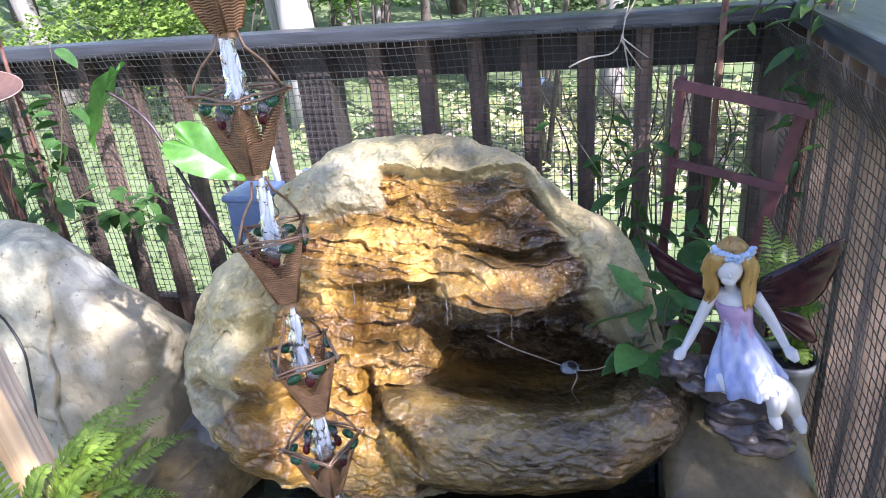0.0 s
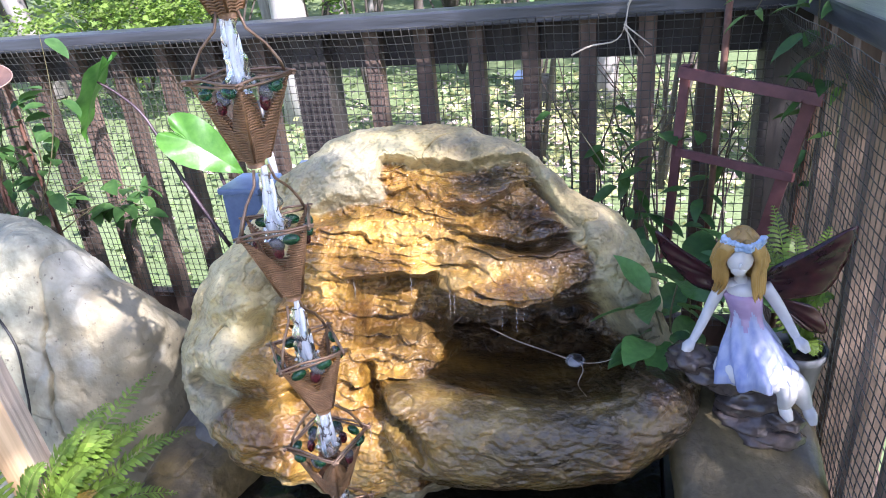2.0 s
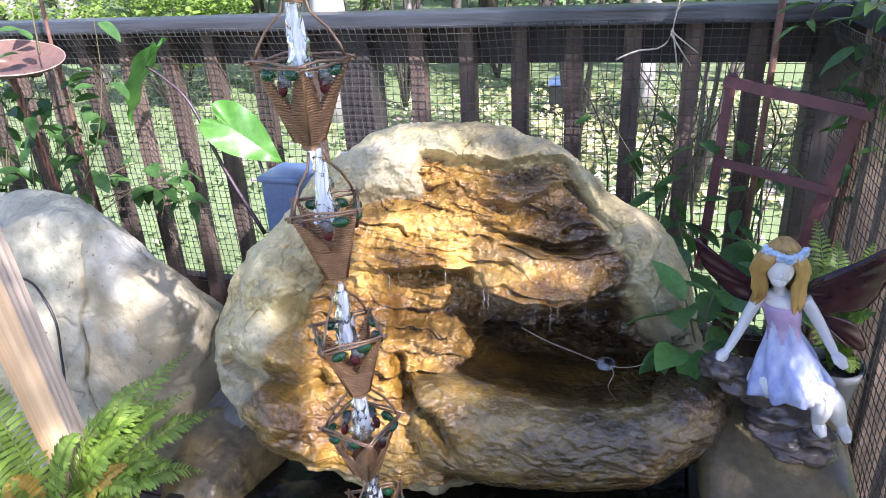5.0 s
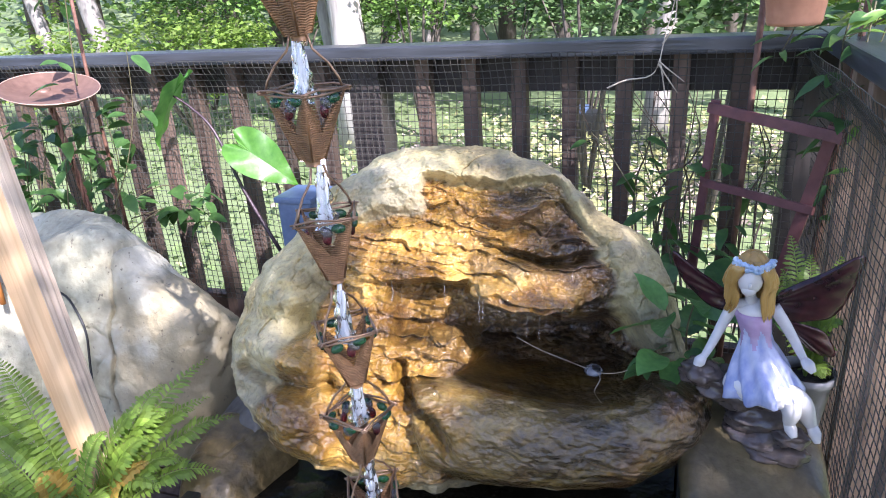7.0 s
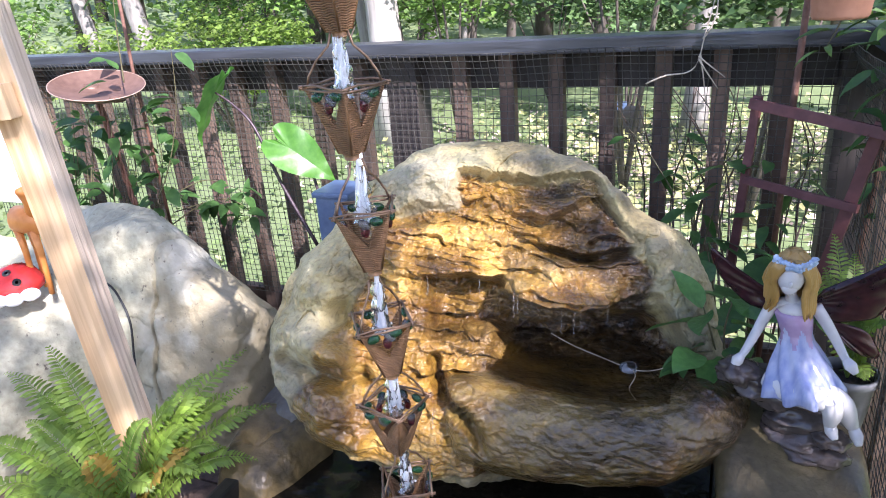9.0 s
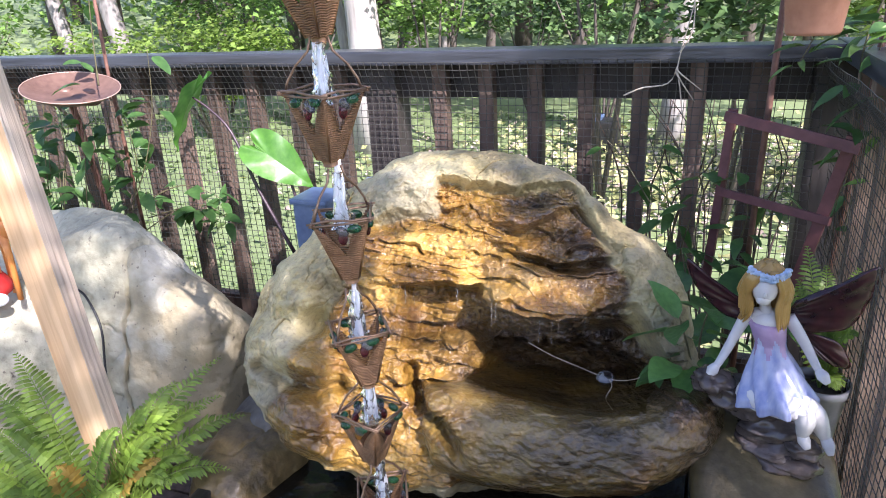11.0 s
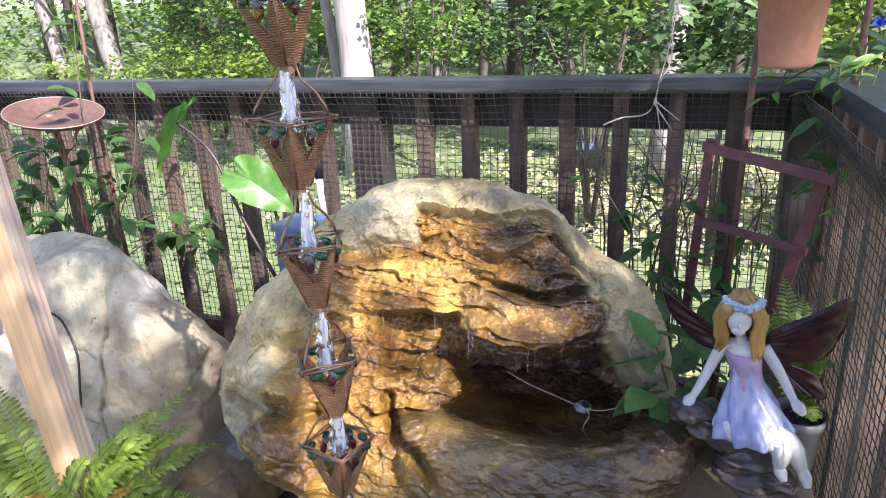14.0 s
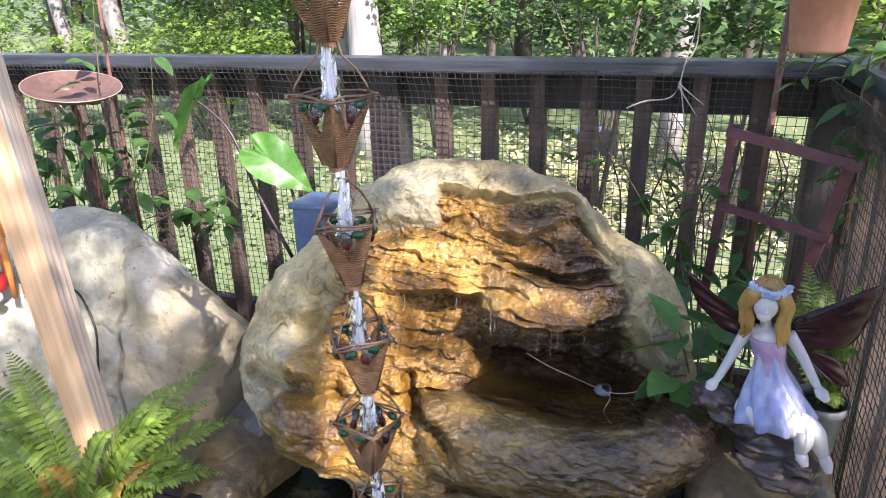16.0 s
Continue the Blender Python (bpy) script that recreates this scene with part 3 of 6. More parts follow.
def rock_surface(u, v, r):
    """Height over the sloping face, and how wet, golden and tan it is there."""
    n1, n2, n3 = fractal2(u * 7, v * 7, 4, 1), fractal2(u * 18, v * 18, 4, 9), fractal2(u * 45, v * 45, 3, 19)
    wob = 0.006 * n1 + 0.0035 * n2
    e = path_distance(u, v, WET, True) + 0.016 * n1 + 0.007 * n2
    wet = smn(-0.006, 0.012, e)
    # the two halves of the cascade meet in a groove
    right = smn(-0.028, -0.012, u + 0.010 * n1 + 0.05 * (v - 0.05))
    h = cascade(u, v, LEFT, wob) * (1 - right) + cascade(u, v, RIGHT, wob) * right
    # rounded rim in front of the bowl
    axis, top = line(u, ROLL) + wob, line(u, ROLLTOP) + 0.5 * wob
    d = np.where(v > axis, (v - axis) / np.maximum(0.02, (top - axis) * 1.25), (axis - v) / 0.17)
    end = np.clip((-0.062 - u - 0.25 * (v + 0.25)) / 0.045, 0, 1)
    roll = -0.20 + (line(u, ROLL, 2) + 0.20) * np.sqrt(np.clip(1 - d ** 2 - end ** 2, 0, 1)) - 0.10 * smn(0, 0.12, -0.355 - v)
    k = np.clip(0.5 + 0.5 * (roll - h) / 0.012, 0, 1)
    on_roll = k * smn(-0.17, -0.20, v)
    h = h * (1 - k) + roll * k + 0.012 * k * (1 - k)
    # dry flanks, crest and the left lobe with its pits and folds
    flank = smn(-0.004, 0.022, u - np.interp(v, [b for a, b in reversed(FLANK)], [a for a, b in reversed(FLANK)], right=0.139) + 0.008 * n1) * smn(-0.16, -0.14, v)
    h = h * (1 - flank) + flank * (0.008 - 0.05 * smn(-0.05, -0.16, v))
    crest = smn(0.004, -0.016, e) * smn(-0.02, 0.03, v)
    h = h * (1 - crest) + crest * (0.012 + 0.010 * spot(u, v, -0.25, 0.17, 0.10, 0.06) + 0.012 * spot(u, v, 0.13, 0.20, 0.05, 0.04))
    lobe = smn(0.012, -0.022, u - np.interp(v, [b for a, b in reversed(PILLAR)], [a for a, b in reversed(PILLAR)]) + 0.008 * n1) * (1 - smn(0.06, 0.10, v))
    fold = 0.018 + 0.045 * spot(u, v, -0.395, -0.075, 0.075, 0.085) - 0.070 * spot(u, v, -0.335, -0.135, 0.020, 0.036, -15)
    fold += 0.060 * spot(u, v, -0.325, -0.213, 0.085, 0.024, -8) + 0.050 * spot(u, v, -0.33, -0.318, 0.085, 0.036, -20)
    fold += 0.022 * np.exp(-(path_distance(u, v, LIPLOW) / 0.018) ** 2) + 0.020 * spot(u, v, -0.315, -0.02, 0.04, 0.03)
    h = h * (1 - lobe) + lobe * fold
    h = h - 0.045 * np.exp(-((path_distance(u, v, GROOVE) + 0.004 * n2) / 0.012) ** 2)
    h = h - 0.060 * np.exp(-((path_distance(u, v, CREASE) + 0.003 * n2) / 0.011) ** 2) * smn(-0.36, -0.30, v)
    # thin layers on the worn faces, cut back unevenly
    nose = spot(u, v, 0.10, -0.025, 0.10, 0.032)
    layered = wet * (1 - 0.75 * on_roll) * (1 - 0.6 * nose) * (1 - 0.65 * lobe) * (1 - flank)
    layered *= 1 - 0.5 * smn(-0.22, -0.28, v)
    bend = v + 0.012 * fractal2(u * 5, v * 5, 3, 31) + 0.02 * u
    patchy = smn(-0.35, 0.45, fractal2(u * 6, v * 9, 2, 37))
    h += layered * (0.028 * courses(u, bend, 0.044, 33) + 0.008 * courses(u, bend, 0.019, 43))
    h += layered * (0.011 * (ridges(u * 7.5, bend * 19, 2, 41) - 0.5) + 0.006 * patchy * (ridges(u * 15, bend * 50, 2, 51) - 0.5) + 0.010 * fractal2(u * 20, v * 28, 3, 61))
    h += on_roll * (0.008 * courses(u, bend, 0.05, 47) + 0.004 * (ridges(u * 4, bend * 13, 2, 71) - 0.5) + 0.004 * fractal2(u * 14, bend * 30, 3, 73))
    # stepped ripples on the near end of the rim
    h += 0.006 * spot(u, v, -0.045, -0.285, 0.035, 0.035) * np.sin((u * 0.8 - v) * 330 + 4 * n1)
    # rounded lumps, chips and pits
    h += (0.012 + 0.010 * lobe + 0.010 * crest) * n1 + (0.0065 + 0.004 * lobe) * n2 * (1 - 0.4 * on_roll) + 0.0024 * n3
    rough = (1 - wet) * (1 - 0.3 * flank) + 0.5 * lobe
    h += (0.015 * rough * (1 - lobe) * (1 - 0.5 * flank) + 0.026 * lobe) * (ridges(u * 6 + 0.4 * n1, v * 7, 2, 83) - 0.6)
    h += (0.0022 + 0.0016 * wet * (1 - on_roll) - 0.001 * np.maximum(on_roll, lobe)) * fractal2(u * 90, v * 100, 2, 97)
    seldom = smn(0.0, 0.5, fractal2(u * 5, v * 5, 2, 87))
    h -= rough * seldom * (0.010 * np.exp(-(fractal2(u * 6, v * 7, 3, 81) / 0.03) ** 2) + 0.004 * np.exp(-(fractal2(u * 15, v * 15, 3, 91) / 0.06) ** 2))
    h -= 0.003 * rough * smn(0.25, 0.6, fractal2(u * 38, v * 38, 2, 93))
    h -= 0.009 * wet * seldom * np.exp(-(fractal2(u * 7, v * 13, 3, 95) / 0.045) ** 2)
    h -= 0.085 * r ** 8
    # staining; the umber in recess, bowl and right end also carries their shade
    m = 0.05 * n1 + 0.03 * n2
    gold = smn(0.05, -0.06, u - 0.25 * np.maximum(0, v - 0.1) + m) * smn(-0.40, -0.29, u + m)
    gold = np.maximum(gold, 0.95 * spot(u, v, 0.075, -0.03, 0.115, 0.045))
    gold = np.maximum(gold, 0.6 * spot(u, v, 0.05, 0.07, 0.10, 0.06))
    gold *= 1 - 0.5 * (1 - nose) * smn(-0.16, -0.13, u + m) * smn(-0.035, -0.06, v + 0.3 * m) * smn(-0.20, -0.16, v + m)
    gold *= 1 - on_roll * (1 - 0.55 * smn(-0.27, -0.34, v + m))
    gold = np.maximum(gold, 0.45 * lobe * smn(-0.47, -0.38, u + m))
    gold *= 1 - 0.35 * lobe * smn(-0.30, -0.25, v + m)
    tan = np.maximum(on_roll * smn(0.42, 0.20, u + 2 * m), lobe)
    tan = np.maximum(tan, 0.7 * smn(0.14, 0.19, v + 0.4 * m) * smn(0.0, 0.06, u))
    return h, wet, np.clip(gold, 0, 1) * wet, np.clip(tan, 0, 1)


def rock_point(u, v):
    h = rock_surface(np.array([u]), np.array([v]), np.array([0.0]))[0][0]
    return RC + RU * u + RV * v + RD * float(h)


def set_mask(ob, name, values):
    at = ob.data.attributes.new(name, "FLOAT", "POINT")
    at.data.foreach_set("value", values)


def rock():
    na, nr, nb = 1040, 380, 10
    a = 2 * np.pi * np.arange(na) / na
    f = np.arange(na) * 36 / na
    i, f = f.astype(int), f - f.astype(int)
    p0, p1, p2, p3 = (np.array(OUT)[(i + j) % 36] for j in (-1, 0, 1, 2))
    edge = p1 + 0.5 * f * (p2 - p0 + f * (2 * p0 - 5 * p1 + 4 * p2 - p3 + f * (3 * (p1 - p2) + p3 - p0)))
    edge *= 1.055 + 0.03 * fractal2(5 + np.cos(a) * 4, 5 + np.sin(a) * 4, 4, 3)
    r = ((np.arange(nr) + 1) / nr) ** 0.8
    u, v = (r[:, None] * (edge * np.cos(a))[None]).ravel(), (r[:, None] * (edge * np.sin(a))[None]).ravel()
    u, v, rr = np.append(u, 0.0), np.append(v, 0.0), np.append(np.repeat(r, na), 0.0)
    h, wet, gold, tan = rock_surface(u, v, rr)
    co = np.array(RC) + u[:, None] * np.array(RU) + v[:, None] * np.array(RV) + h[:, None] * np.array(RD)
    # the hidden back narrows to a foot on the deck
    rim, foot = co[(nr - 1) * na:nr * na], np.array((-0.06, -0.40, 0.0))
    back = []
    for k in range(1, nb + 1):
        s = k / nb
        q = rim + (foot - rim) * (0.62 * s ** 1.3) - np.array(RD) * 0.10 * math.sin(s * 2.2)
        q[:, 2] = q[:, 2] * (1 - s ** 3)
        back.append(q)
    co = np.concatenate([co] + back)
    co[:, 1], co[:, 2] = np.minimum(co[:, 1], -0.055), np.maximum(co[:, 2], 0.004)
    ring = np.arange(na)
    nxt = (ring + 1) % na
    rows = [k * na for k in range(nr)] + [nr * na + 1 + k * na for k in range(nb)]
    quads = np.concatenate([np.stack([x + ring, y + ring, y + nxt, x + nxt], 1) for x, y in zip(rows, rows[1:])])
    fs = quads.tolist() + [(nr * na, int(x), int(y)) for x, y in zip(ring, nxt)] + [tuple(int(x) for x in reversed(rows[-1] + ring))]
    ob = mesh_part("waterfall_rock", co.tolist(), fs, M_ROCK)
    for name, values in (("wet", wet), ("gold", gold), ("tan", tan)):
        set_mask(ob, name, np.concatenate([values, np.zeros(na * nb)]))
    return ob


def blob(profile, sides=10, wob=0.0, seed=0):
    """A lumpy vertical strand from (x, y, z, radius) rows."""
    vs, fs = [], []
    for i, (x, y, z, r) in enumerate(profile):
        for k in range(sides):
            g = 2 * math.pi * k / sides
            q = r * (1 + wob * noise.noise(Vector((math.cos(g) * 1.5, math.sin(g) * 1.5, z * 60 + seed))))
            vs.append(Vector((x + q * math.cos(g), y + q * math.sin(g), z)))
    n = len(profile)
    for i in range(n - 1):
        for k in range(sides):
            k2 = (k + 1) % sides
            fs.append((i * sides + k, i * sides + k2, (i + 1) * sides + k2, (i + 1) * sides + k))
    fs.append(tuple(range(sides)))
    fs.append(tuple(reversed(range((n - 1) * sides, n * sides))))
    return vs, fs


fountain = tagged(rock(), "large cast rock waterfall with wet amber ledges and a bowl", "rock fountain")
pool = [(0.085 + 0.255 * math.cos(a), -0.545 + 0.135 * math.sin(a), 0.405) for a in (2 * math.pi * i / 48 for i in range(48))]
mesh_part("pool_water", pool, [tuple(range(48))], M_POOL, fountain, "dark still water held in the rock bowl")
random.seed(5)
for u, v, n, wide in ((-0.165, -0.035, 0.10, 2.2), (-0.150, -0.035, 0.07, 1.2), (-0.06, -0.022, 0.04, 1.4), (0.012, -0.046, 0.05, 1.6), (0.02, -0.05, 0.035, 1.2), (0.105, -0.064, 0.05, 1.8), (0.122, -0.063, 0.045, 1.3), (0.135, -0.062, 0.03, 1.0), (0.18, -0.047, 0.035, 1.2), (-0.10, -0.30, 0.03, 1.4)):
    p = rock_point(u, v) + RD * 0.003
    rows = []
    for k in range(13):
        f = k / 12
        rows.append((p.x + 0.0009 * math.sin(k * 1.3 + u * 90), p.y - 0.007 * f, p.z + 0.004 - n * f, wide * (0.0003 + 0.00045 * random.random()) * (1 - 0.4 * f)))
    v_, f_ = blob(rows, 7, 0.5, u * 50)
    mesh_part("water_strand", v_, f_, M_FALL, fountain, "thin falling strand of clear water")

# pond in front of the rock
mesh_part("pond_water", [(-0.62, -1.35, 0.10), (0.30, -1.35, 0.10), (0.30, -0.35, 0.10), (-0.62, -0.35, 0.10)], [(0, 1, 2, 3)], M_BLACKWATER)
tagged(bpy.data.objects["pond_water"], "dark rippled pond water at the foot of the rock", "water", kind="structure")
tub = thing("pond_basin", "black plastic pond basin on the deck", "pond basin")
for lo, hi in (((-0.66, -1.4, 0.001), (-0.625, -0.3, 0.14)), ((0.305, -1.4, 0.001), (0.335, -0.3, 0.12)), ((-0.624, -1.4, 0.001), (0.304, -1.36, 0.14)), ((-0.624, -0.34, 0.001), (0.304, -0.3, 0.14))):
    part("basin_wall", box_bm(lo, hi, 0.008), M_BLACK, tub)


# ---- boulders ----
def boulder(name, centre, planes, seed, mat, label, power=9, lumps=0.03, crack=None, sub=6):
    """A rounded block: the soft intersection of half spaces, with lumps and a crease."""
    bm = bmesh.new()
    bmesh.ops.create_icosphere(bm, subdivisions=sub, radius=1)
    pl = [(Vector(n).normalized(), o) for n, o in planes]
    c = Vector(centre)
    for v in bm.verts:
        d = v.co.normalized()
        s = sum(max(0.0, n.dot(d) / o) ** power for n, o in pl)
        r = s ** (-1 / power)
        q = d * r
        r *= 1 + lumps * noise.fractal(q * 5 + Vector((seed, 0, 0)), 1.0, 2.0, 6)
        r -= 0.006 * math.exp(-(noise.fractal(q * 4 + Vector((0, seed, 0)), 1.0, 2.0, 4) / 0.02) ** 2)
        q = d * r
        if crack:
            e = q.x - crack - 0.03 * noise.fractal(Vector((seed, q.z * 6, 0)), 1.0, 2.0, 3) + 0.12 * max(0, 0.05 - q.z) * -1
            if q.y < 0.05:
                q -= d * (0.024 * math.exp(-(e / 0.0045) ** 2) + 0.012 * sm(0.0, 0.05, e) * (1 - sm(0.05, 0.2, e)))
            e2 = q.z + 0.06 - 0.02 * noise.noise(Vector((q.x * 14, 0, seed))) - 0.12 * (q.x - crack)
            if q.x < crack:
                q -= d * 0.012 * math.exp(-(e2 / 0.006) ** 2)
        v.co = q + c
        v.co.z = max(v.co.z, 0.002)
    return tagged(part(name, bm, mat, smooth=True), label, "boulder")


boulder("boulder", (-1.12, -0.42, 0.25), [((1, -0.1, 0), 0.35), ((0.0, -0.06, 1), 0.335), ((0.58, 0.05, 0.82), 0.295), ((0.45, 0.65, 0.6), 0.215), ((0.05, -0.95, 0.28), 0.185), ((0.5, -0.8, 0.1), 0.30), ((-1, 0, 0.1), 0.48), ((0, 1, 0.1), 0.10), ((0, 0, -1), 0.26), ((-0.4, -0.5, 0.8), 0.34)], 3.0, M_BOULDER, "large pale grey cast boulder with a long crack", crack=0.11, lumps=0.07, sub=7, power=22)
boulder("sunlit_boulder", (-1.52, -0.62, 0.18), [((1, -0.2, 0), 0.30), ((0.1, -0.2, 1), 0.26), ((0.5, -0.2, 0.8), 0.29), ((0, -1, 0.3), 0.26), ((-1, 0, 0), 0.4), ((0, 1, 0), 0.2), ((0, 0, -1), 0.2)], 12.0, M_BOULDER, "pale cast boulder carrying small garden figures")
boulder("grey_stone", (-0.66, -0.60, 0.10), [((1, 0, 0), 0.08), ((-1, 0, 0), 0.08), ((0, -1, 0.4), 0.07), ((0, 1, 0), 0.10), ((-0.5, -0.2, 1), 0.085), ((0, 0, -1), 0.1)], 21.0, M_GREYSTONE, "smooth dark grey stone wedged between the boulders", sub=5)
boulder("brown_stone", (-0.60, -0.69, 0.07), [((1, -0.3, 0.3), 0.075), ((-1, 0, 0), 0.09), ((0, -1, 0.4), 0.12), ((0, 1, 0), 0.09), ((0.2, -0.2, 1), 0.10), ((0, 0, -1), 0.06)], 25.0, M_BROWNSTONE, "mossy brown cast stone at the pond's edge", sub=6, lumps=0.12)
boulder("statue_rock", (0.445, -0.72, 0.13), [((1, 0, 0), 0.10), ((-1, 0, -0.25), 0.105), ((0, -1, 0.2), 0.36), ((0, 1, 0), 0.22), ((0.2, -0.45, 1), 0.140), ((0, 0, -1), 0.12)], 31.0, M_OLIVESTONE, "smooth olive brown rock under the fairy statue", power=5, lumps=0.02)
boulder("red_stone", (-0.03, -0.80, 0.09), [((1, 0, 0), 0.10), ((-1, 0, 0), 0.09), ((0, -1, 0.4), 0.07), ((0, 1, 0), 0.07), ((0, -0.2, 1), 0.05), ((0, 0, -1), 0.08)], 35.0, M_BROWNSTONE, "reddish brown stone standing in the pond", sub=4)


# ---- rain chain ----
CHAIN = Vector((-0.11, -1.02, 0.0))


def square_ring(half, z, wire, notch=0.0):
    """One woven row: a square of wire; notch leaves that share of each side's middle open."""
    out = []
    corners = [(half, half), (-half, half), (-half, -half), (half, -half)]
    for k in range(4):
        a, b = Vector((*corners[k], z)), Vector((*corners[(k + 1) % 4], z))
        w = Vector((0, 0, 0.0008))
        if notch <= 0:
            out.append(tube([a, a.lerp(b, 0.25) + w, a.lerp(b, 0.5) - w, a.lerp(b, 0.75) + w, b], wire, 5, False))
        else:
            f = 0.5 - notch / 2
            out.append(tube([a, a.lerp(b, f * 0.5) + w, a.lerp(b, f)], wire, 5))
            out.append(tube([a.lerp(b, 1 - f), a.lerp(b, 1 - f * 0.5) - w, b], wire, 5))
    return out


def cup_meshes():
    h, top, bot = 0.078, 0.031, 0.010
    rows, n = [], 30
    for i in range(n):
        f = i / (n - 1)
        half = bot + (top - bot) * f
        notch = 0 if f < 0.42 else (f - 0.42) / 0.58 * 0.98
        rows += square_ring(half, -h + h * f * 0.96, 0.00132, notch)
    for sx, sy in ((1, 1), (-1, 1), (-1, -1), (1, -1)):
        rows.append(tube([(sx * bot, sy * bot, -h), (sx * top, sy * top, 0)], 0.0017, 6))
    weave = join(rows)
    rim = []
    c = [(top + 0.002, top + 0.0025), (-top - 0.0025, top + 0.0015), (-top - 0.0015, -top - 0.0025), (top + 0.003, -top - 0.002)]
    for k in range(4):
        a, b = Vector((*c[k], 0)), Vector((*c[(k + 1) % 4], 0))
        d = (b - a).normalized()
        rim.append(tube([a - d * 0.005, a.lerp(b, 0.3) + Vector((0, 0, 0.002)), a.lerp(b, 0.7) - Vector((0, 0, 0.001)), b + d * 0.005], 0.0014, 6))
        rim.append(tube([a - d * 0.003 + Vector((0, 0, -0.003)), a.lerp(b, 0.5) + Vector((0, 0, -0.004)), b + d * 0.004 + Vector((0, 0, -0.002))], 0.0014, 6))
    handle = tube([(0.029, 0.029, 0), (0.027, 0.027, 0.010), (0.020, 0.020, 0.026), (0.0095, 0.0095, 0.041), (0.0065, 0.0065, 0.056)], 0.0015, 6)
    spout = blob([(0, 0, -h - 0.008, 0.0085), (0, 0, -h, 0.0095), (0, 0, -h + 0.006, 0.0115)], 12)
    return weave, join(rim), handle, spout


def as_mesh(name, vf, mat):
    me = bpy.data.meshes.new(name)
    me.from_pydata(vf[0], [], vf[1])
    me.polygons.foreach_set("use_smooth", [True] * len(me.polygons))
    me.materials.append(mat)
    me.update()
    return me


def link_part(name, me, parent, m=None, label=""):
    ob = new(name, me)
    ob.parent = parent
    if m is not None:
        ob.matrix_basis = m
    if label:
        tagged(ob, label)
    return ob


def bead_mesh(name, mat, r=(1, 1, 1)):
    bm = bmesh.new()
    bmesh.ops.create_icosphere(bm, subdivisions=2, radius=1)
    bmesh.ops.scale(bm, vec=r, verts=bm.verts)
    me = bpy.data.meshes.new(name)
    bm.to_mesh(me)
    bm.free()
    me.polygons.foreach_set("use_smooth", [True] * len(me.polygons))
    me.materials.append(mat)
    return me


